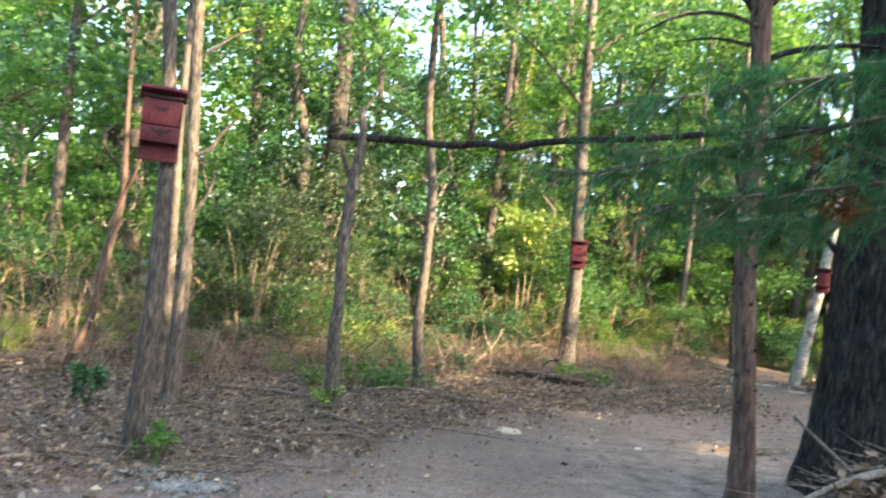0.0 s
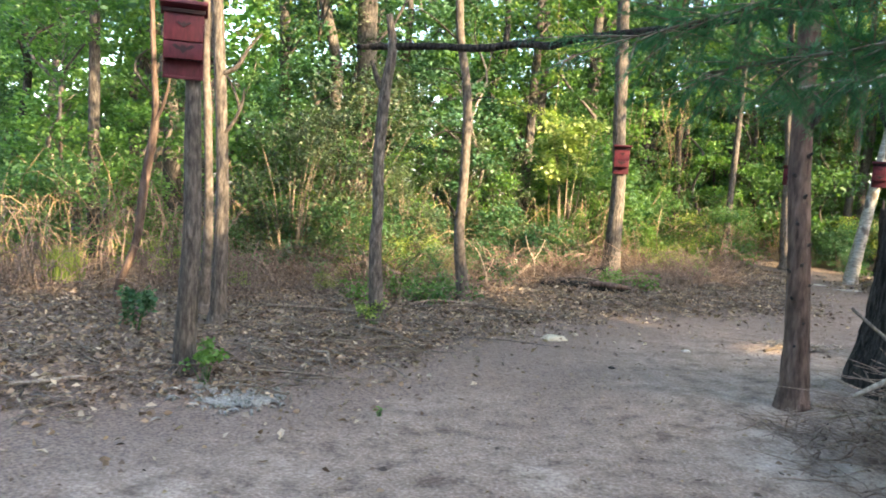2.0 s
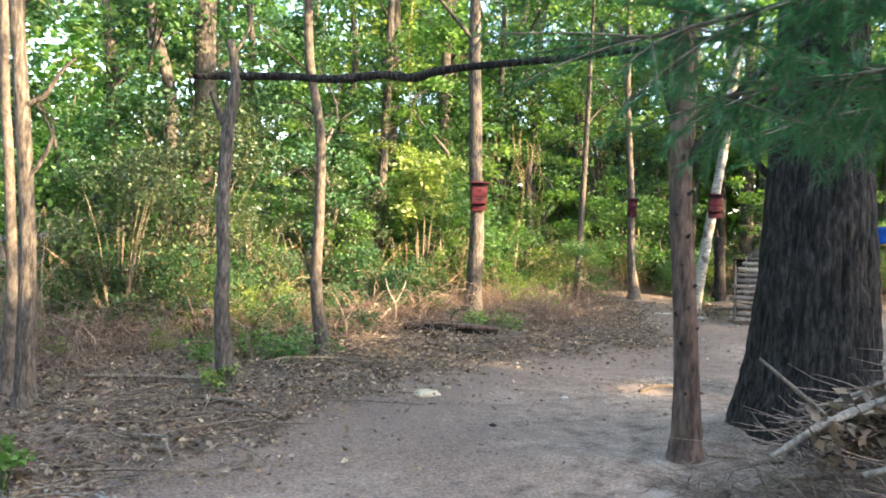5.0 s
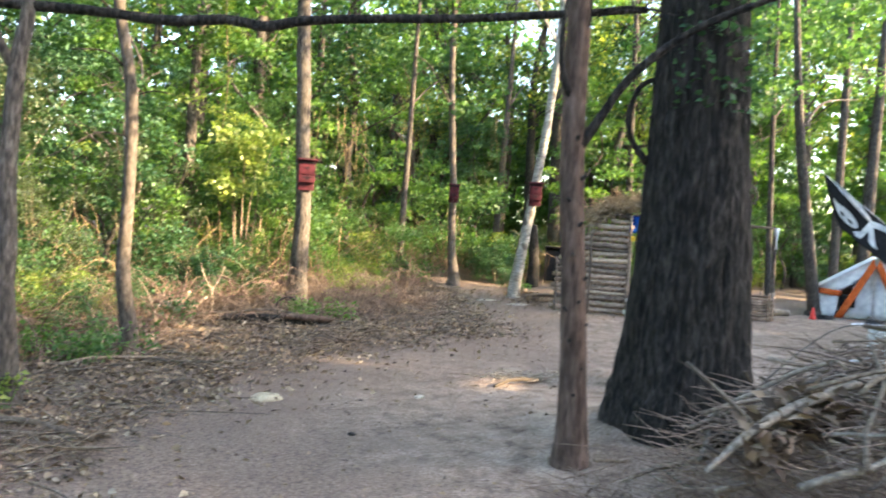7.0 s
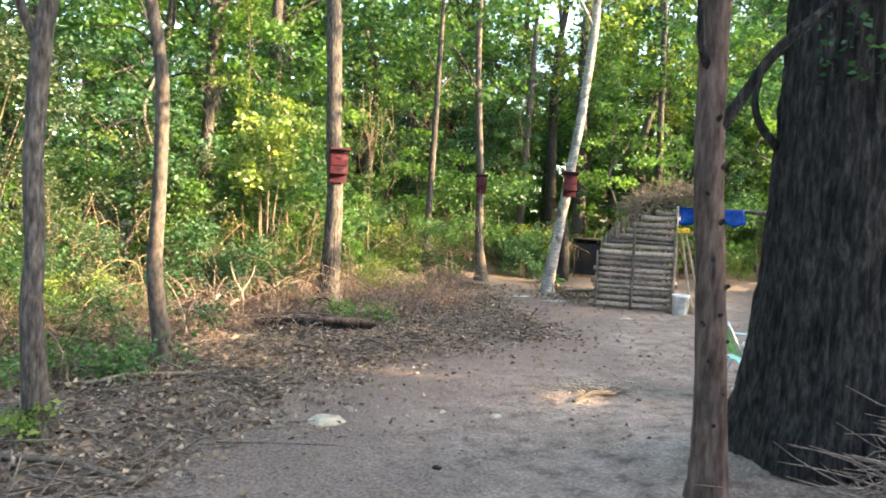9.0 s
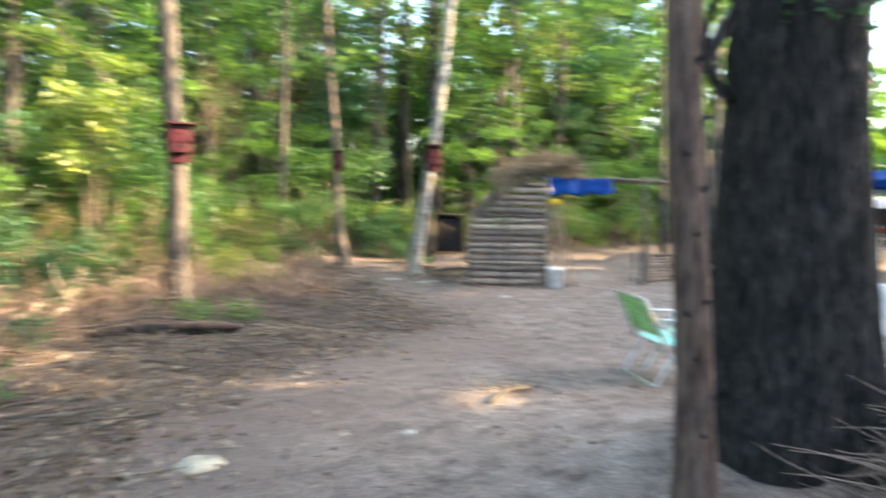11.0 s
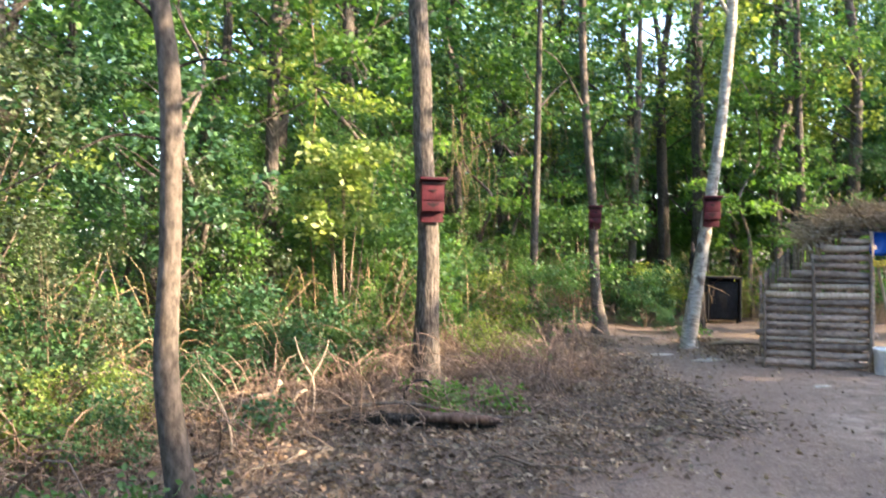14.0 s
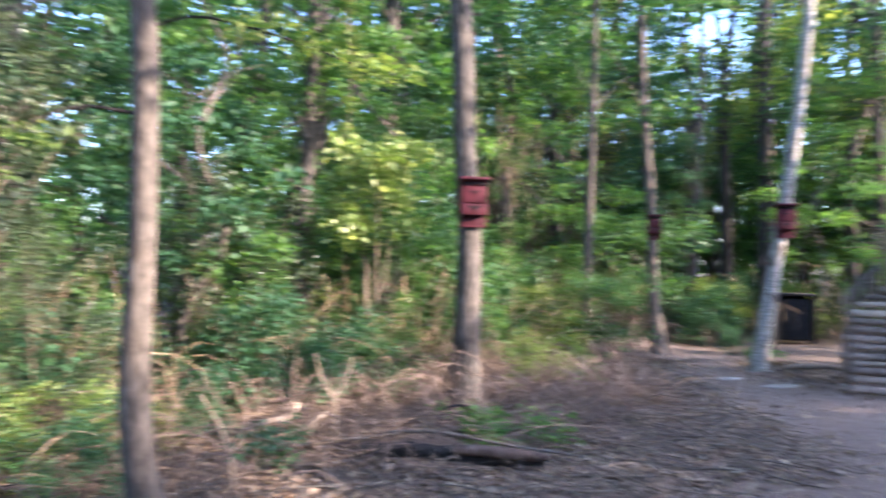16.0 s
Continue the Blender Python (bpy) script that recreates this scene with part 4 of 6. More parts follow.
S_F, S_B, B_T = 0.385, 0.33, 0.735
for s in (-1, 1):
    part("seat_rail", Geo().tube([(s * HW, -0.24, S_F), (s * HW, 0.2, S_B)], [0.011, 0.011], 8), METAL, chair)
    part("back_rail", Geo().tube([(s * HW, 0.17, S_B - 0.02), (s * HW, 0.22, S_B + 0.06), (s * HW, 0.4, B_T)], [0.014] * 3, 8), METAL, chair)
    part("front_leg", Geo().tube([(s * (HW + 0.02), -0.2, 0.545), (s * (HW + 0.02), -0.1, 0.35), (s * (HW + 0.02), 0.06, 0.05), (s * (HW + 0.02), 0.1, 0.012)], [0.014] * 4, 8), METAL, chair)
    part("rear_leg", Geo().tube([(s * (HW + 0.035), 0.12, 0.37), (s * (HW + 0.035), -0.2, 0.06), (s * (HW + 0.035), -0.24, 0.012)], [0.014] * 3, 8), METAL, chair)
    part("brace", Geo().tube([(s * (HW + 0.02), 0.26, 0.545), (s * (HW + 0.03), 0.1, 0.35), (s * (HW + 0.03), 0.26, 0.05), (s * (HW + 0.03), 0.3, 0.012)], [0.014] * 4, 8), METAL, chair)
    part("armrest", Geo().box((0.045, 0.46, 0.022), pose(s * (HW + 0.02), 0.02, 0.55, 2), 0.008), METAL, chair)
part("foot_bar", Geo().tube([(-HW - 0.035, -0.24, 0.012), (HW + 0.035, -0.24, 0.012)], [0.014] * 2, 8), METAL, chair)
part("foot_bar", Geo().tube([(-HW - 0.03, 0.3, 0.012), (HW + 0.03, 0.3, 0.012)], [0.014] * 2, 8), METAL, chair)
part("top_bar", Geo().tube([(-HW, 0.4, B_T), (HW, 0.4, B_T)], [0.012] * 2, 8), METAL, chair)
part("front_bar", Geo().tube([(-HW, -0.24, S_F), (HW, -0.24, S_F)], [0.012] * 2, 8), METAL, chair)
web((-HW, -0.24, S_F + 0.012), (HW, -0.24, S_F + 0.012), (-HW, 0.19, S_B + 0.012), (HW, 0.19, S_B + 0.012), 6, 5, WEB_MINT, WEB_MINT, "seat_strap")
web((-HW, 0.21, S_B + 0.07), (HW, 0.21, S_B + 0.07), (-HW, 0.39, B_T - 0.01), (HW, 0.39, B_T - 0.01), 6, 7, WEB_GREEN, WEB_PALE, "back_strap")


# ---- the woods ----
def wood_tree(name, height, radius, low, wide, clumps, count, leaf, bark, size, seed, lean=0.3, label=""):
    """A woodland tree at the origin: trunk with its limbs, and a crown in uneven clumps."""
    rng = np.random.default_rng(seed)
    t = thing(name, (0, 0, 0), label, "tree", "trees of the wood")
    bends = [(lean * rng.normal() * z / height, lean * rng.normal() * z / height, z) for z in np.linspace(-0.1, height, 7)]
    bends[0] = (0, 0, -0.1)
    rad = radius * np.linspace(1.25, 0.12, 7) ** 0.9
    g = Geo().tube(bends, rad, 9, 0.06, True, seed, 24)
    centres, spread = [], []
    for k in range(clumps):
        z = rng.uniform(low, height)
        room = wide * (0.35 + 0.65 * math.sin(math.pi * min(1, max(0.08, (z - low) / (height - low)))) )
        a, d = rng.uniform(0, 2 * math.pi), room * math.sqrt(rng.uniform(0.1, 1))
        c = np.array((d * math.cos(a), d * math.sin(a), z))
        s = rng.uniform(0.35, 0.8) * wide / 2.0
        centres.append(c)
        spread.append((s, s, s * rng.uniform(0.35, 0.6)))
        if k % 2 == 0:
            root = np.array((bends[3][0], bends[3][1], max(0.6, z - 0.5 * d - 0.2)))
            g.tube([root, (root + c) / 2 + (0, 0, 0.1), c], [radius * 0.22, radius * 0.14, radius * 0.04], 5, 0, False, k, 5)
    part("trunk", g, bark, t)
    part("crown", leaf_mesh("crown", centres, spread, count, size, leaf, seed + 50), leaf, t)
    return t


def shrub(name, height, wide, clumps, count, leaf, size, seed, label, stems=7, slim=0.34, low=0.15):
    rng = np.random.default_rng(seed)
    t = thing(name, (0, 0, 0), label, "shrub", "undergrowth shrubs")
    g, centres, spread = Geo(), [], []
    for k in range(clumps):
        a, d = rng.uniform(0, 2 * math.pi), wide * math.sqrt(rng.uniform(0, 1))
        c = np.array((d * math.cos(a), d * math.sin(a), rng.uniform(low, 1) * height))
        s = rng.uniform(0.25, 0.5) * wide
        centres.append(c)
        spread.append((s, s, s * 0.7))
        if k < stems:
            g.tube([(c[0] * 0.15, c[1] * 0.15, -0.05), (c[0] * 0.5, c[1] * 0.5, c[2] * 0.6), c], [0.014, 0.01, 0.004], 5, 0, False, k, 5)
    part("stem", g, WOOD, t)
    part("foliage", leaf_mesh("foliage", centres, spread, count, size, leaf, seed + 9, slim), leaf, t)
    return t


TALL = [wood_tree("tall_tree", 13, 0.15, 3.2, 2.6, 40, 4100, LEAF_MID, BARK, (0.108, 0.195), 101, 0.5, "tall woodland tree with a green uneven crown"),
        wood_tree("tall_tree", 12, 0.12, 4.0, 2.4, 34, 3800, LEAF_DARK, BARK, (0.108, 0.183), 102, 0.6, "tall dark-trunked woodland tree with dense leaves"),
        wood_tree("tall_tree", 14, 0.17, 5.0, 2.8, 36, 3800, LEAF_YELLOW, BARK, (0.108, 0.183), 103, 0.4, "tall pale-trunked tree with yellow-green sunlit leaves")]
SMALL = [wood_tree("young_tree", 6.5, 0.05, 1.2, 1.6, 30, 3050, LEAF_MID, BARK, (0.082, 0.153), 111, 0.6, "young understorey tree with fresh green leaves"),
         wood_tree("young_tree", 5.5, 0.045, 0.8, 1.4, 26, 2650, LEAF_BRIGHT, BARK_PALE, (0.082, 0.142), 112, 0.7, "young understorey tree with bright green leaves"),
         wood_tree("young_tree", 7, 0.055, 1.5, 1.7, 30, 2900, LEAF_DARK, BARK, (0.082, 0.153), 113, 0.5, "young understorey tree with dark leaves")]
FINE = [shrub("shrub", 1.5, 0.9, 34, 3800, LEAF_MID, (0.035, 0.07), 125, "fine-leaved green shrub at the wood's edge", 12),
        shrub("shrub", 1.3, 0.9, 34, 3600, LEAF_YELLOW, (0.035, 0.07), 126, "fine-leaved yellow-green shrub at the wood's edge", 12)]
BUSH = [shrub("shrub", 1.9, 1.0, 26, 2700, LEAF_MID, (0.05, 0.1), 121, "leafy green shrub in the undergrowth"),
        shrub("shrub", 1.5, 0.9, 22, 2300, LEAF_YELLOW, (0.05, 0.09), 122, "yellow-green shrub catching the sun"),
        shrub("shrub", 1.4, 0.9, 22, 2400, LEAF_DARK, (0.05, 0.1), 123, "dark green shrub in the undergrowth"),
        shrub("shrub", 2.4, 0.9, 26, 2500, LEAF_BRIGHT, (0.055, 0.11), 124, "bright green tall shrub in the undergrowth")]
used = set()


def place(ob, x, y, scale, turn, lift=0.0):
    m = pose(*on(x, y, lift), 0, 0, turn) @ Matrix.Scale(scale, 4)
    if ob.name not in used:
        used.add(ob.name)
        ob.matrix_world = m
        return ob
    return copy_thing(ob, m)


def back_edge(x):
    """How far off the woods begin, seen from the clearing."""
    return float(np.interp(x, [-16, -5, -3.5, -1.5, 1.0, 3.0, 5.5, 7.5, 10, 13, 16, 20, 24], [6, 9.5, 10.5, 12.2, 14.0, 15.2, 17.5, 20.0, 19.0, 17.5, 17.5, 17.5, 16]))


rng = np.random.default_rng(77)
spots = []


def free(x, y, gap):
    if any((x - a) ** 2 + (y - b) ** 2 < gap * gap for a, b in spots):
        return False
    spots.append((x, y))
    return True


for kinds, count, gap, lo, hi, start, reach in ((TALL, 40, 2.0, 0.75, 1.2, 2.0, 24), (SMALL, 102, 0.9, 0.6, 1.2, 0.6, 15), (BUSH, 104, 0.6, 0.6, 1.2, 0.3, 6)):
    made = tries = 0
    while made < count and tries < 6000:
        tries += 1
        x = rng.uniform(-15, 30)
        y = back_edge(x) + start + reach * rng.uniform(0, 1) ** 1.4
        if math.atan2(x, y) < radians(-36) or not free(x, y, gap):
            continue
        k = int(rng.choice(len(kinds)))
        if kinds is TALL and x < 7 and k == 2:
            k = 0
        # yellower, brighter leaf kinds on the right put the backlit glow into colour
        if kinds is not BUSH and x > 8 and rng.uniform() < 0.5:
            k = 2 if kinds is TALL else 1
        place(kinds[k], x, y, rng.uniform(lo, hi), rng.uniform(0, 360))
        made += 1
for k, (x, y) in enumerate(((13.6, 20.4), (15.4, 21.6), (17.2, 22.4), (18.6, 24.6), (21.0, 25.0), (16.2, 25.2), (23.5, 25.5), (12.4, 23.2), (20.2, 22.0), (-7.5, 17.0), (-5.2, 19.5), (-3.0, 18.0), (-1.0, 21.0), (1.2, 19.2), (-8.5, 21.0), (3.0, 22.0), (-6.0, 14.6), (-10.0, 16.0))):
    place(TALL[(0, 2, 1)[k % 3]], x, y, rng.uniform(0.95, 1.2), rng.uniform(0, 360))
for k in range(9):
    x = 4.5 + k * 0.85 + rng.uniform(-0.3, 0.3)
    place(TALL[(0, 2, 1)[k % 3]], x, 24 + rng.uniform(-1.5, 5) + 0.1 * x, rng.uniform(0.85, 1.15), rng.uniform(0, 360))
for k, (x, y) in enumerate(((12.2, 25.0), (14.2, 24.2), (16.0, 22.9), (14.8, 27.5))):
    place(TALL[(2, 0)[k % 2]], x, y, 1.0 + 0.05 * k, 70 + 95 * k)
# unseen woods added on the sunny side and behind: close the place, block sun
SHADE = [wood_tree("shade_tree", 13, 0.16, 2.0, 2.8, 40, 1600, LEAF_MID, BARK, (0.36, 0.6), 104, 0.5, "unseen leafy tree added to shade the clearing"),
         wood_tree("shade_tree", 12, 0.14, 2.5, 2.6, 36, 1500, LEAF_DARK, BARK, (0.36, 0.6), 105, 0.5, "unseen dark leafy tree added to shade the clearing")]
for k in range(54):
    a = radians(rng.uniform(60, 290))
    d = rng.uniform(12, 28)
    x, y = 2 + d * math.sin(a), 2 + d * math.cos(a)
    if x > 8 and y > 3.5 and x < 24:
        y = -y
    if free(x, y, 1.8):
        # sunward trees are halved so low sun reaches the undergrowth
        low_side = 0.838 * x - 0.545 * y > 7 and 2.5 < 0.545 * x + 0.838 * y < 16
        place(SHADE[k % 2], x, y, rng.uniform(0.8, 1.2) * (0.5 if low_side else 1.0), rng.uniform(0, 360))

# unseen thicket of lower trees added sunward, heights set to shade the ground
for k in range(23):
    u, n_ = 12.5 + 2.6 * rng.uniform(0, 1), 1.0 + k * 0.78 + rng.uniform(-0.25, 0.25)
    place(SHADE[k % 2], 0.838 * u + 0.545 * n_, -0.545 * u + 0.838 * n_, rng.uniform(0.55, 0.62) + (0.22 if 5.4 < n_ < 7.0 or n_ < 3.4 else 0.065 if n_ > 10.4 else 0.028 if n_ > 7.2 else 0), rng.uniform(0, 360))

# second unseen row, added to stop sun leaking through the thicket's gaps
second = np.random.default_rng(83)
for k in range(15):
    u, n_ = 15.6 + 2.4 * second.uniform(0, 1), 5.0 + k * 0.8 + second.uniform(-0.2, 0.2)
    place(SHADE[k % 2], 0.838 * u + 0.545 * n_, -0.545 * u + 0.838 * n_, second.uniform(0.55, 0.62), second.uniform(0, 360))

# five taller unseen trees added to keep the cedar and old tree shaded
for k in range(5):
    u, n_ = 16 + 3 * rng.uniform(0, 1), 6.0 + k * 0.12
    place(SHADE[k % 2], 0.838 * u + 0.545 * n_, -0.545 * u + 0.838 * n_, rng.uniform(0.76, 0.86), rng.uniform(0, 360))

# distant woods all round
rng = np.random.default_rng(78)
c, s = [], []
for k in range(620):
    a, d = rng.uniform(0, 2 * math.pi), rng.uniform(36, 62)
    c.append((3 + d * math.sin(a), 8 + d * math.cos(a), rng.uniform(0.3, 1) ** 0.8 * 13 * rng.uniform(0.3, 1)))
    w = rng.uniform(1.6, 3.2)
    s.append((w, w, w * 0.7))
for k in range(260):
    a, d = radians(rng.uniform(-45, 75)), rng.uniform(27, 44)
    c.append((1 + d * math.sin(a), 4 + d * math.cos(a), rng.uniform(0.2, 3.5)))
    s.append((1.8, 1.8, 1.3))
for k in range(400):
    a, d = radians(rng.uniform(-48, 80)), rng.uniform(28, 46)
    c.append((1 + d * math.sin(a), 4 + d * math.cos(a), rng.uniform(2.5, 16)))
    s.append((2.0, 2.0, 1.5))
far = new("distant_woods", leaf_mesh("distant_woods", c, s, 135000, (0.3, 0.7), LEAF_BRIGHT, 79, 0.4))
tagged(far, "distant green woodland beyond the clearing", "woods", kind="stuff")

# trunks that stand out behind the clearing
for x, y, lx_, ly_, h, r, bark, lab in ((5.7, 17.6, 0.15, 0, 9, 0.07, BARK, "thin dark trunk among the undergrowth"),
                                  (6.3, 24.0, -0.1, 0, 12, 0.12, BARK, "dark straight trunk in the wood"),
                                  (13.75, 13.2, -1.1, 0.4, 9, 0.12, BARK, "grey trunk standing at the tent's corner"),
                                  (10.3, 8.9, -0.1, 0.1, 12, 0.14, BARK_PALE, "straight grey trunk beyond the brush pile"),
                                  (11.6, 9.3, 0.1, 0.1, 12, 0.12, BARK_PALE, "slim grey trunk in front of the tents"),
                                  (18.7, 15.8, 0.2, 0, 12, 0.16, BARK, "dark trunk behind the tents"),
                                  (18.1, 16.2, -0.2, 0, 12, 0.12, BARK, "dark trunk behind the tents"),
                                  (13.2, 19.0, -0.4, 0, 11, 0.1, BARK, "dark trunk behind the shelter"),
                                  (10.2, 21.5, 0.3, 0, 11, 0.1, BARK_PALE, "pale trunk behind the shelter"),
                                  (14.4, 15.05, -0.3, 0.2, 10, 0.07, BARK, "thin trunk behind the log rack"),
                                  (1.0, 17.5, 0.2, 0, 11, 0.11, BARK, "trunk in the wood behind the shrubs"),
                                  (-4.6, 12.5, 0.05, 0, 10, 0.09, BARK, "thin dark trunk in the wood"),
                                  (-5.6, 10.8, -0.1, 0, 10, 0.08, BARK, "thin dark trunk in the wood"),
                                  (4.3, 20.5, 0.1, 0, 11, 0.1, BARK, "dark trunk in the wood")):
    near_tree("tree", [(x, y, 0), (x + lx_ * 0.3, y + ly_ * 0.3, h * 0.25), (x + lx_ * 0.6, y + ly_ * 0.6, h * 0.5), (x + lx_, y + ly_, h)], [r * 1.1, r, r * 0.8, r * 0.2], bark, lab,
              [([(x + lx_ * 0.5, y + ly_ * 0.5, h * 0.45), (x + lx_ * 0.5 + 0.7, y + 0.3, h * 0.52), (x + 1.5, y + 0.5, h * 0.55)], [r * 0.35, r * 0.22, r * 0.08])],
              high_crown(x + lx_, y + ly_, h * 0.45, h, 1.8, 14, 1800, LEAF_MID, int(x * 10 + 400), (0.12, 0.2)), sides=10, seed=int(x * 7 + 60))

# the ivy-clad trunk
near_tree("ivy_clad_tree", [(-2.55, 15.3, 0), (-2.5, 15.3, 1.5), (-2.4, 15.3, 3.3), (-2.45, 15.3, 5), (-2.4, 15.3, 11)], [0.24, 0.21, 0.2, 0.19, 0.05], BARK, "broad trunk clad in ivy with a broken limb stub",
          [([(-2.3, 15.2, 3.0), (-2.1, 15.1, 3.1), (-2.0, 15.1, 3.25)], [0.11, 0.1, 0.08])],
          ([(-2.5 + 0.2 * math.sin(k * 2.4), 15.2 + 0.22 * math.cos(k * 2.4), 0.4 + k * 0.17) for k in range(30)], [0.3 if k < 15 else 0.2 for k in range(30)], 1500, (0.06, 0.11), LEAF_OLIVE), seed=44)

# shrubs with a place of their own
# its leaves are coloured lighter to look struck by low sun
sunny = shrub("sunlit_shrub", 2.85, 0.62, 26, 2500, LEAF_SUNLIT, (0.06, 0.12), 131, "tall shrub with low sun put into its pale leaf colour", 6, low=0.6)
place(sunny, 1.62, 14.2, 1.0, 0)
evergreen = shrub("evergreen_shrub", 3.3, 1.0, 46, 6200, LEAF_OLIVE, (0.04, 0.085), 133, "tall airy evergreen shrub with leathery olive leaves", 22, 0.3, low=0.08)
for x, y, sc in ((-2.0, 11.9, 1.0), (-1.15, 11.9, 0.55), (-2.7, 10.9, 0.75), (0.1, 13.9, 0.7)):
    place(evergreen, x, y, sc, x * 91)
for kind, x, y, sc in ((BUSH[2], -0.7, 10.9, 0.5), (BUSH[2], 0.6, 13.1, 0.7), (FINE[0], -1.6, 10.6, 0.7), (BUSH[2], -2.4, 11.2, 0.9), (BUSH[2], -1.2, 12.2, 0.9), (FINE[1], 3.6, 14.3, 0.5), (BUSH[3], 0.2, 14.0, 1.0),
                        (FINE[1], -1.9, 9.6, 0.4), (FINE[0], -3.4, 10.2, 0.8), (FINE[1], 4.4, 15.2, 0.5), (BUSH[3], 3.2, 15.8, 0.9), (BUSH[2], 9.0, 19.0, 0.8), (BUSH[2], 8.6, 17.6, 0.42), (BUSH[3], 12.4, 18.3, 1.2),
                        (BUSH[0], 5.4, 16.4, 0.6), (BUSH[1], -4.2, 9.4, 0.5), (BUSH[2], -0.2, 12.3, 0.5), (FINE[1], -1.2, 11.4, 0.55), (BUSH[2], 0.0, 13.2, 1.0), (FINE[1], -2.9, 9.3, 0.35), (FINE[0], 1.6, 13.6, 0.7), (BUSH[0], 2.2, 15.0, 0.9), (BUSH[3], 1.55, 13.9, 0.66), (BUSH[2], 1.1, 13.4, 0.8), (BUSH[3], 4.2, 14.2, 0.32), (BUSH[1], -0.95, 11.3, 0.6), (BUSH[1], -1.7, 11.1, 0.5), (FINE[1], -0.5, 11.9, 0.6), (BUSH[1], -3.6, 9.6, 0.4)):
    place(kind, x, y, sc, x * 57)


def weed(at, height, wide, count, leaf, seed, label, size=(0.03, 0.07)):
    rng = np.random.default_rng(seed)
    t = thing("weed", on(*at), label, "plant")
    g, tips = Geo(), []
    for k in range(9):
        a, d = rng.uniform(0, 6.28), wide * rng.uniform(0.2, 1)
        tip = (d * math.cos(a), d * math.sin(a), height * rng.uniform(0.4, 1))
        tips.append(tip)
        g.tube([(0.02 * math.cos(a), 0.02 * math.sin(a), -0.02), (tip[0] * 0.5, tip[1] * 0.5, tip[2] * 0.6), tip], [0.004, 0.003, 0.002], 4, 0, False, k, 4)
    part("stem", g, LEAF_MID, t)
    part("leaves", leaf_mesh("leaves", tips, [wide * 0.4] * len(tips), count, size, leaf, seed), leaf, t)
    return t


weed((-1.86, 5.28), 0.3, 0.12, 160, LEAF_BRIGHT, 1, "small bright green weed at a trunk's foot")
weed((-0.95, 7.45), 0.22, 0.16, 140, LEAF_YELLOW, 2, "yellow-green weed at a dead trunk's foot")
weed((-2.95, 6.55), 0.36, 0.2, 420, LEAF_DARK, 3, "low dark green shrub among dry leaves")
weed((2.45, 11.75), 0.2, 0.42, 520, LEAF_BRIGHT, 4, "low green plant beside a fallen log")
weed((2.15, 12.2), 0.22, 0.3, 260, LEAF_BRIGHT, 5, "low green plant beside a fallen log")
weed((-0.5, 9.3), 0.24, 0.5, 700, LEAF_MID, 6, "low green weeds in the leaf litter")
weed((-1.0, 9.2), 0.2, 0.5, 600, LEAF_BRIGHT, 7, "low green weeds in the leaf litter")
weed((7.95, 15.95), 0.35, 0.25, 260, LEAF_BRIGHT, 8, "green weed at the birch's foot")
weed((0.35, 11.5), 0.3, 0.3, 300, LEAF_DARK, 9, "dark green seedling among dry stems")
weed((-0.55, 4.95), 0.05, 0.04, 16, LEAF_BRIGHT, 11, "tiny green seedling on bare earth", (0.015, 0.03))
weed((4.6, 3.6), 0.9, 0.3, 90, LEAF_BRIGHT, 12, "green vine leaves growing through the brush pile", (0.06, 0.1))
gr = np.random.default_rng(3)
tuft = Geo()
for k in range(240):
    a, d = gr.uniform(0, 6.28), 0.22 * math.sqrt(gr.uniform(0, 1))
    x, y, hgt = d * math.cos(a), d * math.sin(a), gr.uniform(0.25, 0.5)
    bx_, by_ = gr.normal(size=2) * 0.12
    tuft.put([(x - 0.004, y, -0.02), (x + 0.004, y, -0.02), (x + bx_ * 0.4 + 0.003, y + by_ * 0.4, hgt * 0.7), (x + bx_ * 0.4 - 0.003, y + by_ * 0.4, hgt * 0.7), (x + bx_, y + by_, hgt)], [(0, 1, 2, 3), (3, 2, 4)])
single("grass_tuft", tuft, LEAF_YELLOW, "sunlit tuft of yellow-green grass", "grass", at=on(-4.95, 8.9))

# hanging vine with pale leaves
vine = thing("hanging_vine", on(1.35, 15.0), "climbing vine with pale green leaves on a thin stem", "vine")
vp = [(0.05 * math.sin(z * 2.2), 0.05 * math.cos(z * 1.7), z) for z in np.linspace(0, 7.5, 20)]
part("stem", Geo().tube(vp, [0.012] * 20, 5, 0, True, 0, 40), STRAW, vine)
part("leaves", leaf_mesh("leaves", [(x, y, z + 0.2) for x, y, z in vp[4:]], [0.16] * 16, 700, (0.06, 0.1), LEAF_YELLOW, 5, 0.4), LEAF_YELLOW, vine)

# ---- bough of needles that hangs into the way ----
rng = np.random.default_rng(12)
bough_tree = near_tree("needle_tree", [(3.9, 1.2, 0), (3.88, 1.22, 1.5), (3.85, 1.2, 3), (3.8, 1.2, 6), (3.8, 1.2, 9)], [0.13, 0.12, 0.1, 0.07, 0.02], BARK_RED, "needle-leaved tree with long soft drooping boughs",
                       (), high_crown(3.8, 1.2, 4.0, 9, 1.8, 14, 2600, NEEDLES, 13, (0.1, 0.16)), seed=14)
ox, oy, _ = on(3.9, 1.2)
tips, twigs, needle, dead = [], Geo(), Geo(), []
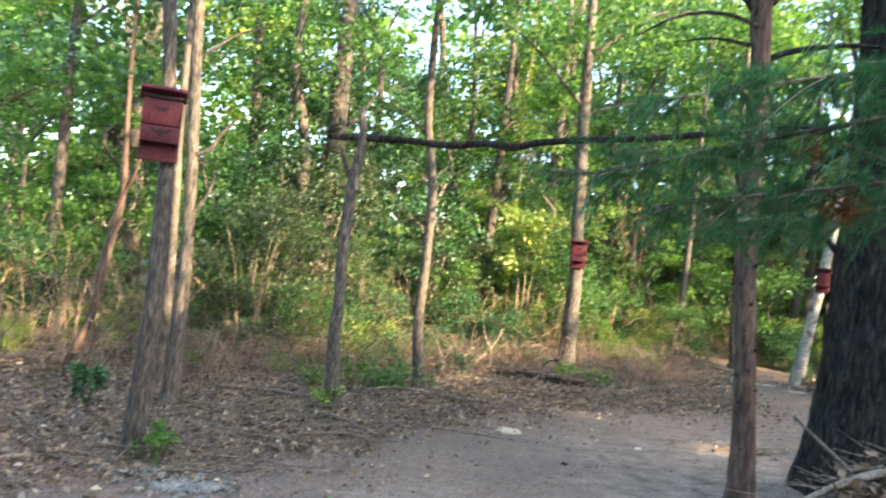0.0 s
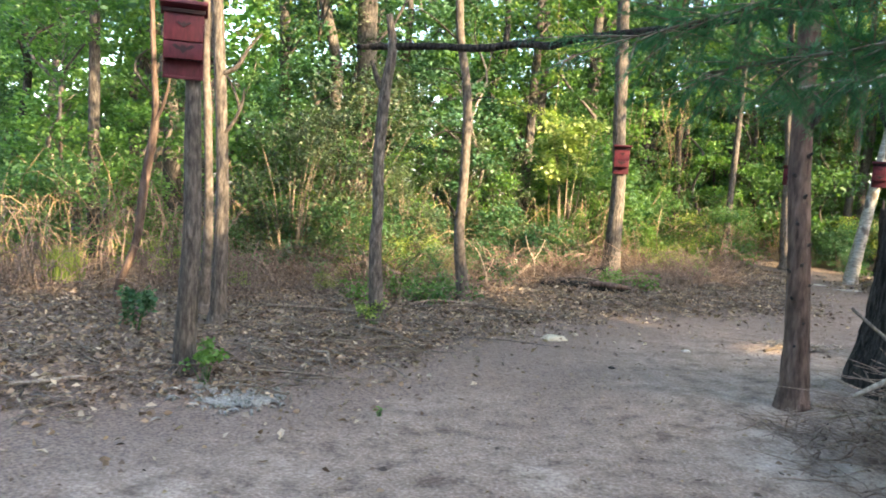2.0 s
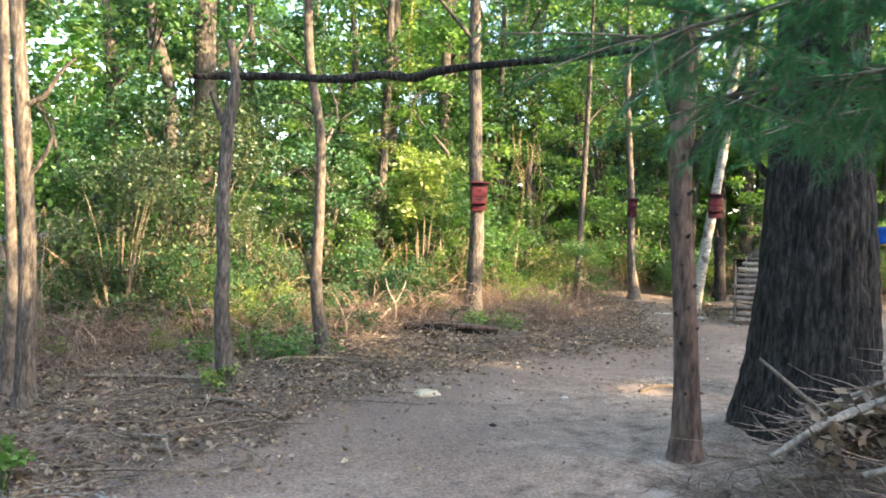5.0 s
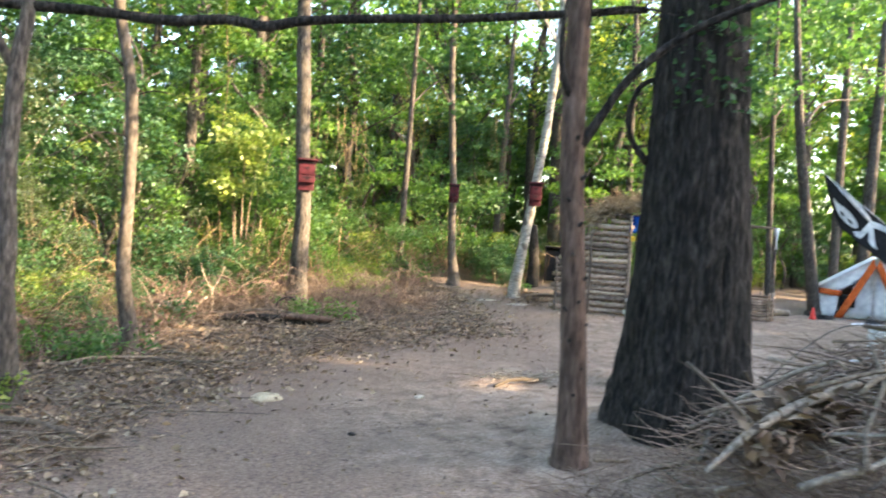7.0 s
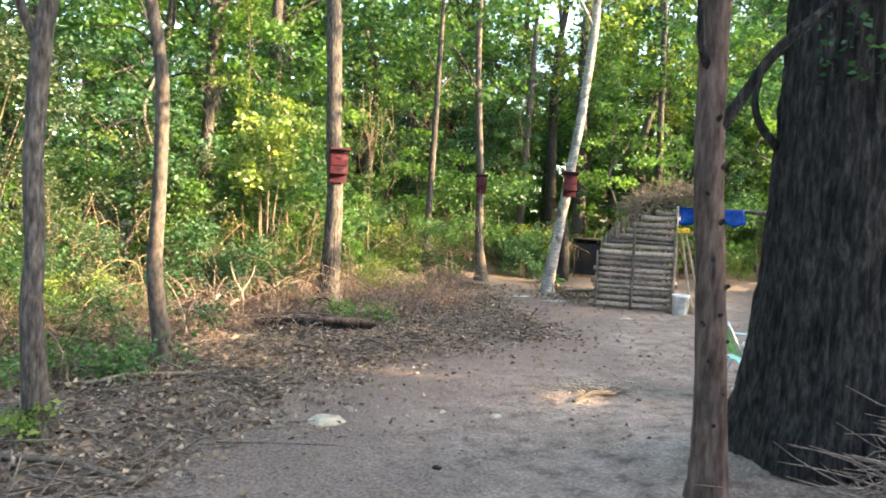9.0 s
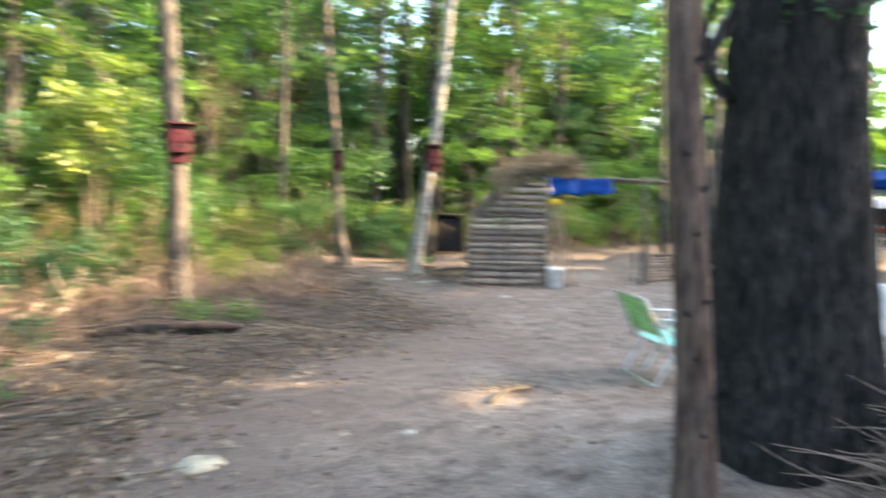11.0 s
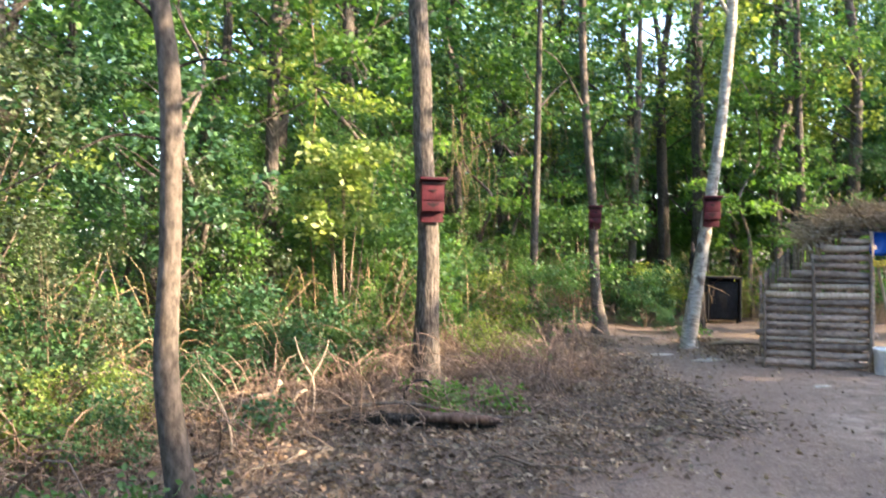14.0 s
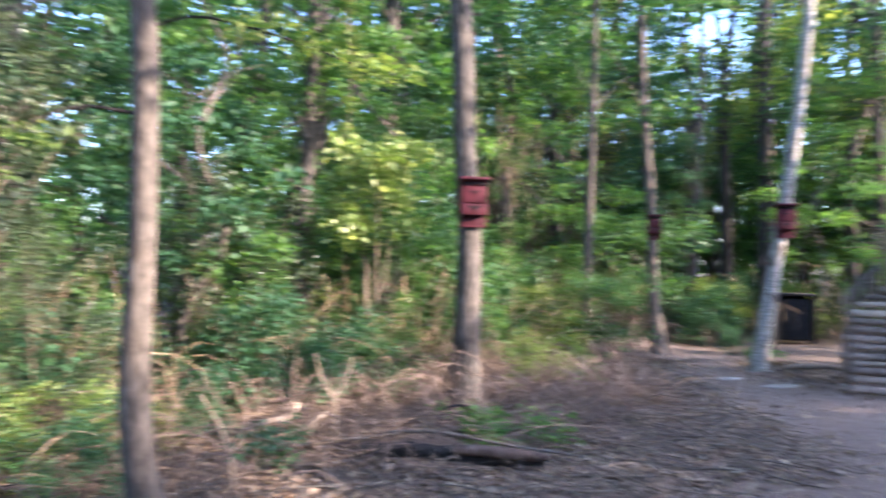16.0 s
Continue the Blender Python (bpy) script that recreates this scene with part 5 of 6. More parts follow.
mains = [((3.85, 1.2, 2.55), (2.4, 1.5, 2.38), (1.2, 1.75, 2.14), (0.36, 1.85, 1.9)), ((3.85, 1.2, 2.4), (2.4, 1.6, 2.2), (1.3, 1.9, 2.0), (0.55, 2.0, 1.85)),
         ((3.85, 1.2, 2.7), (2.5, 1.4, 2.52), (1.4, 1.6, 2.28), (0.45, 1.72, 2.06)), ((3.85, 1.2, 2.35), (2.4, 1.8, 2.15), (1.5, 2.1, 1.98), (0.85, 2.25, 1.86))]
for k, m_ in enumerate(mains):
    P, _r = smooth(m_, [0.02] * 4, 46)
    part("bough", Geo().tube([(p[0] - ox, p[1] - oy, p[2]) for p in P], np.linspace(0.02, 0.003, 46), 6, 0.05, seed=k, rings=46), WOOD, bough_tree)
    for p in P[16:]:
        for j in range(5):
            d = rng.normal(size=3) * (0.11, 0.11, 0.06) + (-0.05, 0.02, -0.05)
            q = p + d
            twigs.tube([(p[0] - ox, p[1] - oy, p[2]), (p[0] + d[0] * 0.5 - ox, p[1] + d[1] * 0.5 - oy, p[2] + d[2] * 0.4), (q[0] - ox, q[1] - oy, q[2])], [0.0025, 0.002, 0.001], 3, 0, False, 0, 4)
            for n_ in range(70):
                u = rng.uniform(0.1, 1.05)
                w = rng.normal(size=3) * 0.6 + d / np.linalg.norm(d)
                w *= rng.uniform(0.025, 0.055) / np.linalg.norm(w)
                s_ = np.cross(w, (0.3, 0.2, 1))
                s_ *= 0.0015 / np.linalg.norm(s_)
                a = p + d * u - (ox, oy, 0)
                needle.put([a - s_, a + s_, a + w], [(0, 1, 2)])
part("twig_spray", twigs, WOOD, bough_tree)
part("needles", needle, NEEDLES, bough_tree, "soft blue-green needles", soft=False)
part("dead_needles", leaf_mesh("dead_needles", [(0.88 - ox, 1.85 - oy, 2.0), (1.0 - ox, 1.9 - oy, 1.88)], [0.03, 0.05], 160, (0.025, 0.05), DEAD_LEAF, 3, 0.06), DEAD_LEAF, bough_tree, "rust-brown dead needles")

# ---- brush pile ----
rng = np.random.default_rng(55)
pile = thing("brush_pile", on(4.2, 4.2), "heap of cut grey branches and twigs beside the old tree", "brush pile")
px, py, pz = on(4.2, 4.2)


def pile_top(x, y):
    return 1.17 * max(0, 1 - ((x - 4.95) / 2.75) ** 2 - ((y - 4.25) / 1.45) ** 2) ** 0.5


for k in range(290):
    x, y = 4.95 + rng.uniform(-2.3, 2.9), 4.3 + rng.uniform(-1.2, 1.3)
    top = pile_top(x, y)
    z = top * rng.uniform(0.1, 1) ** 0.35 + 0.03
    a = rng.normal(0.15, 0.6) + (math.pi if rng.uniform() < 0.5 else 0)
    L, r = rng.uniform(0.5, 1.9) * (0.6 if x < 3.4 or y < 3.5 else 1.0), rng.uniform(0.006, 0.017)
    if k % 9 == 0:
        r = rng.uniform(0.02, 0.03)
    d = np.array((math.cos(a), math.sin(a), 0)) * L / 2
    tilt = rng.normal(0, 0.12) * L
    q0, q1 = np.array((x, y, z)) - d, np.array((x, y, z)) + d
    q0[2] = max(0.015, min(z - tilt, pile_top(q0[0], q0[1]) + 0.15))
    q1[2] = max(0.015, min(z + tilt, pile_top(q1[0], q1[1]) + 0.15))
    mid = (q0 + q1) / 2 + rng.normal(size=3) * (0.07, 0.07, 0.05)
    mid[2] = max(mid[2], 0.02)
    g = Geo().tube([tuple(p - (px, py, 0)) for p in (q0, (q0 + mid) / 2 + rng.normal(size=3) * 0.02, mid, (mid + q1) / 2 + rng.normal(size=3) * 0.02, q1)], [r, r * 0.95, r * 0.85, r * 0.7, r * 0.3], 6, 0.1, True, k, 9)
    part("branch", g, STICK_GREY if rng.uniform() < 0.4 else WOOD, pile)
fine_ = Geo()
for k in range(5200):
    x, y = 4.75 + rng.uniform(-2.6, 2.9), 4.25 + rng.uniform(-1.6, 1.4)
    z = pile_top(x, y) * rng.uniform(0, 1) ** 0.4 + 0.02
    d = rng.normal(size=3) * (0.24, 0.24, 0.07)
    p = np.array((x - px, y - py, z))
    q = p + d
    q[2] = max(0.01, q[2])
    fine_.tube([p, (p + q) / 2 + rng.normal(size=3) * 0.03, q], [0.006, 0.005, 0.002], 3, 0, False, k, 4)
part("twig_tangle", fine_, BRAMBLE, pile, "tangle of fine dead twigs")["kind"] = "stuff"
arch = np.random.default_rng(58)
for k in range(34):
    x, y, a, L = 3.6 + 3.4 * arch.uniform(), 4.4 + arch.normal() * 0.5, arch.normal(0.1, 0.35) + (math.pi if k % 2 else 0), arch.uniform(0.8, 1.7)
    d = np.array((math.cos(a), math.sin(a), 0)) * L / 2
    q = [np.array((x, y, 0)) + d * f for f in (-1, -0.4, 0.2, 1)]
    z = [pile_top(p[0], p[1]) + h for p, h in zip(q, (0.0, 0.1, 0.16, arch.uniform(0.0, 0.22)))]
    r = arch.uniform(0.006, 0.013)
    part("bough", Geo().tube([(p[0] - px, p[1] - py, max(0.02, h)) for p, h in zip(q, z)], [r, r * 0.9, r * 0.7, r * 0.3], 6, 0.1, True, k, 10), WOOD if k % 3 else STICK_GREY, pile)
part("stub", Geo().tube([(-2.1, -0.02, 0.55), (-1.75, 0.05, 0.7), (-1.3, 0.1, 0.82), (-0.5, 0.1, 0.98)], [0.012, 0.022, 0.026, 0.02], 7, 0.1), STICK_GREY, pile)
part("stub", Geo().tube([(-2.05, 0.2, 1.0), (-1.85, 0.1, 0.82), (-1.7, 0.1, 0.7)], [0.008, 0.012, 0.016], 7, 0.1), STICK_GREY, pile)
part("dead_leaves", leaf_mesh("dead_leaves", [(-1.5, 0.1, 0.7), (-1.25, 0.15, 0.74), (-1.75, 0.0, 0.62), (0.4, -0.6, 0.5)], [0.14, 0.16, 0.13, 0.15], 420, (0.06, 0.12), LITTER, 8), LITTER, pile, "clump of brown withered leaves")

# ---- fallen wood and small things on the ground ----
log = thing("fallen_log", (0, 0, 0), "rotting dark fallen log on leaf litter", "log")
part("log", Geo().tube([on(1.05, 11.72, 0.05), on(1.4, 11.5, 0.07), on(1.85, 11.2, 0.06), on(2.3, 11.0, 0.09)], [0.035, 0.062, 0.055, 0.03], 12, 0.3, True, 3, 26), BARK_OLD, log)
part("bark_slab", Geo().tube([on(1.7, 11.2, 0.1), on(2.05, 11.05, 0.13), on(2.33, 10.95, 0.12)], [0.03, 0.045, 0.02], 8, 0.2, True, 4), BARK_RED, log, "reddish bare wood")
for pts, rad, lab in (([(0.3, 12.3, 0.05), (0.42, 12.2, 0.16), (0.58, 12.15, 0.2), (0.66, 12.1, 0.32)], [0.03, 0.03, 0.026, 0.022], "pale bent broken branch on the ground"),
                      ([(0.6, 12.1, 0.1), (0.72, 12.05, 0.12), (0.8, 12.0, 0.22), (0.88, 11.98, 0.27)], [0.02, 0.024, 0.022, 0.016], "short pale bent branch on the ground")):
    single("bent_branch", Geo().tube([on(x, y, z) for x, y, z in pts], rad, 8, 0.1), POLE, lab, "branch")
fork = thing("forked_twig", on(0.95, 12.15), "pale forked twig standing in dry stems", "twig")
part("stem", Geo().tube([(0, 0, -0.03), (0.02, 0, 0.2), (0.0, 0, 0.36)], [0.014, 0.012, 0.011], 6, 0.1), POLE, fork)
part("prong", Geo().tube([(0, 0, 0.35), (-0.1, 0, 0.52), (-0.16, 0, 0.72)], [0.01, 0.008, 0.004], 6, 0.1), POLE, fork)
part("prong", Geo().tube([(0, 0, 0.35), (0.08, 0, 0.48), (0.13, 0, 0.6), (0.15, 0, 0.68)], [0.01, 0.008, 0.006, 0.004], 6, 0.1), POLE, fork)
fork2 = thing("forked_twig", on(0.1, 11.1), "thin pale twig bent over in dry stems", "twig")
part("stem", Geo().tube([(0.1, 0, -0.03), (0.08, 0, 0.2), (-0.02, 0, 0.45), (-0.12, 0, 0.6)], [0.012, 0.011, 0.008, 0.004], 6, 0.1), POLE, fork2)
part("prong", Geo().tube([(0.09, 0, 0.22), (0.16, 0, 0.36), (0.18, 0, 0.46)], [0.008, 0.006, 0.004], 6, 0.1), POLE, fork2)
single("black_hoop", Geo().tube([(0.14 * math.cos(t), 0.04 * math.sin(t), 0.13 + 0.12 * math.sin(t + 0.3)) for t in np.linspace(0, 6.283, 20)], [0.011] * 20, 7, 0, True, 0, 40), BLACK, "black bent hoop lying by a tree's foot", "hoop", at=on(1.95, 12.1))
for pts, r, lab in (([(-3.4, 4.6, 0.02), (-2.95, 4.75, 0.04), (-2.6, 5.05, 0.03)], 0.014, "dry stick lying on leaf litter"), ([(-2.3, 8.1, 0.03), (-1.7, 7.95, 0.06), (-1.2, 7.85, 0.04)], 0.018, "long dry stick lying on leaf litter"),
                    ([(-1.1, 7.25, 0.03), (-0.75, 7.1, 0.04), (-0.4, 6.85, 0.02)], 0.02, "dry stick on the clearing's edge"), ([(0.5, 11.8, 0.05), (0.9, 11.85, 0.1), (1.3, 11.95, 0.08), (1.7, 11.9, 0.14)], 0.018, "dark crooked branch behind a fallen log"),
                    ([(7.95, 15.6, 0.05), (8.4, 15.2, 0.1), (8.9, 14.9, 0.04)], 0.03, "thick dead branch on the ground by the birch"), ([(8.1, 15.7, 0.03), (8.5, 15.5, 0.08), (9.0, 15.3, 0.05)], 0.025, "dead branch on the ground by the birch"),
                    ([(3.65, 8.1, 0.02), (3.3, 8.0, 0.05), (3.05, 7.9, 0.02)], 0.018, "short dead branch on bare earth"), ([(-0.2, 9.3, 0.03), (0.3, 9.0, 0.05), (0.75, 9.1, 0.03)], 0.012, "thin dry stick on leaf litter"),
                    ([(-0.74, 8.9, 0.03), (-0.4, 8.94, 0.08), (0.1, 9.04, 0.05)], 0.017, "pale dry branch lying on leaf litter"), ([(1.2, 12.2, 0.05), (1.7, 11.75, 0.16), (2.2, 11.5, 0.1), (2.7, 11.2, 0.04)], 0.014, "thin branch lying across a fallen log"),
                    ([(-1.4, 6.3, 0.03), (-1.15, 6.15, 0.07), (-1.1, 5.9, 0.12), (-1.0, 5.7, 0.02)], 0.01, "thin crooked stick on leaf litter")):
    single("fallen_branch", Geo().tube([on(x, y, z) for x, y, z in pts], [r, r, r * 0.8, r * 0.6][:len(pts)], 7, 0.12, rings=14), WOOD if r > 0.015 else STICK_GREY, lab, "branch")


def stone(at, size, label, name="stone", material=STONE, seed=1):
    bm = bmesh.new()
    bmesh.ops.create_icosphere(bm, subdivisions=3, radius=1)
    for v in bm.verts:
        n = 1 + 0.25 * noise.noise(v.co * 1.7 + Vector((seed, 0, 0))) + 0.1 * noise.noise(v.co * 5 + Vector((seed, 3, 0)))
        v.co = Vector((v.co.x * size[0] * n, v.co.y * size[1] * n, max(-0.3, min(v.co.z, 0.8)) * size[2] * n))
    g = Geo().put([v.co[:] for v in bm.verts], [tuple(v.index for v in f.verts) for f in bm.faces])
    bm.free()
    return single(name, g, material, label, "stone" if name == "stone" else name.replace("_", " "), at=on(*at))


stone((0.89, 7.87), (0.13, 0.12, 0.045), "pale flat cut stump level with the earth", "cut_stump", CUT, 2)
stone((-1.6, 5.12), (0.32, 0.2, 0.01), "low spread of pale grey ash by a trunk", "ash_patch", ASH, 3)
ash_rng = np.random.default_rng(61)
ash = Geo()
for k in range(260):
    x, y = -1.62 + ash_rng.normal() * 0.2, 5.12 + ash_rng.normal() * 0.13
    q = ash_rng.normal(size=3) * 0.018
    ash.tube([on(x, y, 0.002), on(x + q[0], y + q[1], 0.012 + abs(q[2]) * 0.5), on(x + q[0] * 2, y + q[1] * 2, 0.003)], [0.004, 0.013, 0.004], 5, 0, True, k, 4)
tagged(new("ash_crumbs", ash.mesh("ash_crumbs", ASH)), "pale grey ash crumbs strewn round a trunk's foot", "ash", kind="stuff")
stone((7.1, 14.5), (0.3, 0.1, 0.02), "pale flat stone set in the path", seed=4)
stone((6.75, 15.2), (0.25, 0.09, 0.02), "pale flat stone set in the path", seed=5)
stone((2.2, 7.7), (0.05, 0.035, 0.025), "small pale stone on bare earth", seed=6)
stone((7.0, 12.3), (0.12, 0.05, 0.03), "small pale stone near the shelter", seed=7)
stone((1.3, 6.8), (0.03, 0.03, 0.02), "small dark clod on bare earth", seed=8, material=BARK_OLD)
# dark boxy bin behind the birch
bin_ = thing("fire_barrel", on(10.5, 18.45), "blackened open-fronted bin standing under the trees", "bin", turn=-30)
part("shell", Geo().box((0.56, 0.04, 0.9), pose(0, 0.28, 0.5), 0.01).box((0.04, 0.56, 0.9), pose(-0.32, 0, 0.5), 0.01).box((0.04, 0.56, 0.9), pose(0.32, 0, 0.5), 0.01).box((0.7, 0.6, 0.04), pose(0, 0, 0.97), 0.01), BLACK, bin_)
# black sheet across the open front, added to give a dark inside
part("door", Geo().box((0.56, 0.025, 0.78), pose(0, -0.2, 0.5), 0.01), BLACK, bin_)
for x in (-0.31, 0.31):
    part("leg", Geo().box((0.04, 0.04, 0.16), pose(x, 0, 0.0), 0.004), BLACK, bin_)

# broken dark snag beside the birch
snag = thing("broken_snag", on(9.3, 17.7), "dark broken-off trunk behind the birch", "snag")
part("trunk", Geo().tube([(0, 0, -0.05), (0.02, 0, 0.6), (-0.03, 0, 1.2), (-0.06, 0, 1.55)], [0.17, 0.13, 0.12, 0.09], 12, 0.14, True, 5, 20), BARK_OLD, snag)
part("splinter", Geo().tube([(-0.08, 0, 1.45), (-0.1, 0.02, 1.75)], [0.05, 0.012], 6, 0.2), BARK_RED, snag)


# ---- tents and camp ----
def sheet(corners, material, parent, name, n=8, sag=0.02, label=""):
    """A cloth panel spanned between four corners, sagging a little."""
    a, b, c, d = map(Vector, corners)
    nor = (b - a).cross(d - a).normalized()
    v = [(a.lerp(b, i / n).lerp(d.lerp(c, i / n), j / n) - nor * sag * math.sin(math.pi * i / n) * math.sin(math.pi * j / n))[:] for j in range(n + 1) for i in range(n + 1)]
    f = [(j * (n + 1) + i, j * (n + 1) + i + 1, (j + 1) * (n + 1) + i + 1, (j + 1) * (n + 1) + i) for j in range(n) for i in range(n)]
    ob = part(name, Geo().put(v, f), material, parent, label)
    ob.modifiers.new("thick", "SOLIDIFY").thickness = 0.008
    return ob


def tent(at, turn, w, deep, wall, peak, label):
    """A gabled tent: low walls, sloping roof, orange bands and an orange-edged doorway."""
    t = thing("tent", on(*at), label, "tent", "tents of the camp", turn=turn)
    h = w / 2
    for s in (-1, 1):
        sheet([(s * h, 0, 0), (s * h, deep, 0), (s * h * 0.97, deep, wall), (s * h * 0.97, 0, wall)], TENT_WHITE, t, "side_wall")
        sheet([(s * h * 0.98, -0.04, wall - 0.08), (s * h * 0.98, deep, wall - 0.08), (s * h * 0.99, deep, wall + 0.02), (s * h * 0.99, -0.04, wall + 0.02)], ORANGE, t, "orange_band", 4, 0)
        sheet([(s * h * 0.97, -0.06, wall), (s * h * 0.97, deep, wall), (0, deep, peak), (0, -0.06, peak)], TENT_WHITE, t, "roof_panel")
        sheet([(s * h, 0, 0), (s * h * 0.62, 0, 0), (s * h * 0.55, 0, wall * 0.95), (s * h * 0.97, 0, wall)], TENT_WHITE, t, "front_panel", 6)
        sheet([(s * h * 0.97, -0.03, wall - 0.1), (s * h * 0.55, -0.03, wall - 0.14), (s * h * 0.52, -0.03, wall - 0.02), (s * h * 0.97, -0.03, wall + 0.02)], ORANGE, t, "orange_band", 3, 0)
        sheet([(s * h * 0.62, -0.05, 0.02), (s * h * 0.48, -0.05, 0.02), (0.0, -0.08, peak - 0.2), (s * h * 0.05, -0.1, peak - 0.03)], ORANGE, t, "door_flap", 6, 0.03, "orange door flap")
        sheet([(s * h * 0.5, 0.12, 0.02), (0, 0.12, 0.02), (0, 0.1, peak - 0.25), (s * h * 0.3, 0.1, wall + 0.25)], TENT_WHITE, t, "inner_door", 6)
        sheet([(s * h * 0.97, 0.0, wall), (s * h * 0.55, 0.0, wall * 0.95), (0.0, 0.0, peak - 0.22), (0, 0, peak - 0.02)], TENT_WHITE, t, "gable_panel", 6)
    sheet([(-h, deep, 0), (h, deep, 0), (h * 0.97, deep, wall), (-h * 0.97, deep, wall)], TENT_WHITE, t, "back_wall")
    sheet([(-h * 0.97, deep, wall), (h * 0.97, deep, wall), (0.01, deep, peak), (-0.01, deep, peak)], TENT_WHITE, t, "back_gable")
    part("pole", Geo().tube([(0, 0.05, 0), (0, 0.02, peak)], [0.016, 0.014], 8), METAL, t)
    part("window", Geo().box((0.3, 0.02, 0.28), pose(-h * 0.42, 0.08, wall * 0.62), 0.004), BLACK, t)
    return t


tent((14.55, 12.4), -52, 2.3, 2.2, 0.62, 1.36, "white and orange ridge tent with an open door")
tent((17.0, 12.6), -58, 2.6, 2.4, 0.95, 2.05, "tall white and orange tent behind the first")

# bags and clutter before the tent
for x, y, s, lab in ((13.5, 12.7, (0.2, 0.14, 0.11), "black bag by the tent's corner"), (14.1, 12.0, (0.24, 0.15, 0.1), "black bag before the tent"), (15.1, 11.6, (0.3, 0.2, 0.12), "dark bundle before the tents")):
    stone((x, y), s, lab, "bag", BLACK, int(x * 3))
stone((13.9, 11.9), (0.5, 0.3, 0.03), "crumpled pale ground sheet before the tent", "ground_sheet", TENT_WHITE, 9)
cone = thing("marker_cone", on(13.2, 12.75), "small red plastic cone standing near the tent", "cone")
part("body", lathe([(0.001, 0.24), (0.02, 0.24), (0.06, 0.02), (0.075, 0.02), (0.075, 0.0), (0.001, 0.0)], 16), RED_PLASTIC, cone)
single("short_log", Geo().tube([on(12.4, 13.4, 0.07), on(12.9, 13.1, 0.07)], [0.07, 0.065], 10, 0.06), POLE, "pale short log lying by the tent", "log")

# flag with white emblem on a slanting rope
flag = thing("flag", (11.03, 10.5, 0), "black flag with a white skull and crossed swords", "flag")
A_, B_ = Vector((-0.29, 0.25, 2.78)), Vector((0.7, -0.62, 1.72))


def flag_at(u, w, lift=0.0):
    p = A_.lerp(B_, u)
    wave = 0.06 * math.sin(u * 7 + w * 3)
    out = Vector((-0.55, -0.62, 0)) * (wave + lift)
    fall = Vector((0.1, -0.08, -1)) * w * (0.05 + 0.66 * min(1.0, u / 0.14) ** 0.8)
    return (p + fall + out)[:]


fn = 18
part("cloth", Geo().put([flag_at(i / fn, j / fn) for j in range(fn + 1) for i in range(fn + 1)], [(j * (fn + 1) + i, j * (fn + 1) + i + 1, (j + 1) * (fn + 1) + i + 1, (j + 1) * (fn + 1) + i) for j in range(fn) for i in range(fn)]), BLACK, flag).modifiers.new("thick", "SOLIDIFY").thickness = 0.006


def patch(name, outline, lift=0.03, material=WHITE, label="white emblem"):
    n = len(outline)
    mid_ = (sum(u for u, w in outline) / n, sum(w for u, w in outline) / n)
    part(name, Geo().put([flag_at(u, w, lift) for u, w in outline] + [flag_at(*mid_, lift)], [(i, (i + 1) % n, n) for i in range(n)]), material, flag, label, soft=False)


patch("sabre_blade", [(0.0, 0.0), (0.15, -0.01), (0.3, 0.0), (0.45, 0.05), (0.56, 0.14), (0.6, 0.28), (0.5, 0.25), (0.35, 0.19), (0.2, 0.13), (0.08, 0.06)])
patch("sabre_blade", [(1.0, 0.0), (0.88, 0.02), (0.7, 0.08), (0.58, 0.2), (0.6, 0.32), (0.72, 0.22), (0.86, 0.12)])
patch("skull", [(0.26 + 0.17 * math.cos(t) * (1.0 if math.cos(t) < 0 else 0.85), 0.6 + 0.17 * math.sin(t)) for t in np.linspace(0, 6.28, 18, endpoint=False)])
for u_, w_ in ((0.2, 0.63), (0.3, 0.66)):
    patch("eye_socket", [(u_ + 0.035 * math.cos(t), w_ + 0.04 * math.sin(t)) for t in np.linspace(0, 6.28, 10, endpoint=False)], 0.04, BLACK, "black eye socket")
patch("bone", [(0.55, 0.26), (0.6, 0.3), (0.43, 0.86), (0.36, 0.9), (0.34, 0.82), (0.4, 0.8)])
patch("bone", [(0.54, 0.3), (0.6, 0.28), (0.6, 0.72), (0.63, 0.8), (0.55, 0.84), (0.52, 0.76)])
part("rope", Geo().tube([(A_ + (A_ - B_) * 0.06)[:], A_[:], B_[:], (B_ + (B_ - A_) * 0.6)[:]], [0.005] * 4, 5), WHITE, flag)

# canopy and car
canopy = thing("canopy", on(17.6, 10.6), "blue pop-up canopy on dark posts over the camp", "canopy", turn=-30)
for sx_, sy_ in ((-1.5, -1.5), (1.5, -1.5), (1.5, 1.5), (-1.5, 1.5)):
    part("post", Geo().tube([(sx_, sy_, 0), (sx_, sy_, 1.98)], [0.03, 0.03], 8), BLACK, canopy)
for k in range(4):
    p = [(-1.6, -1.6), (1.6, -1.6), (1.6, 1.6), (-1.6, 1.6)]
    (ax, ay), (bx, by) = p[k], p[(k + 1) % 4]
    sheet([(ax, ay, 1.98), (bx, by, 1.98), (0.02 * bx, 0.02 * by, 2.4), (0.02 * ax, 0.02 * ay, 2.4)], BLUE, canopy, "roof_panel", 8, 0.05)
    sheet([(ax, ay, 1.82), (bx, by, 1.82), (bx, by, 1.99), (ax, ay, 1.99)], BLUE, canopy, "valance", 6, 0.01)

car = thing("car", on(19.6, 12.4), "white estate car parked with its tailgate raised", "car", turn=-62)
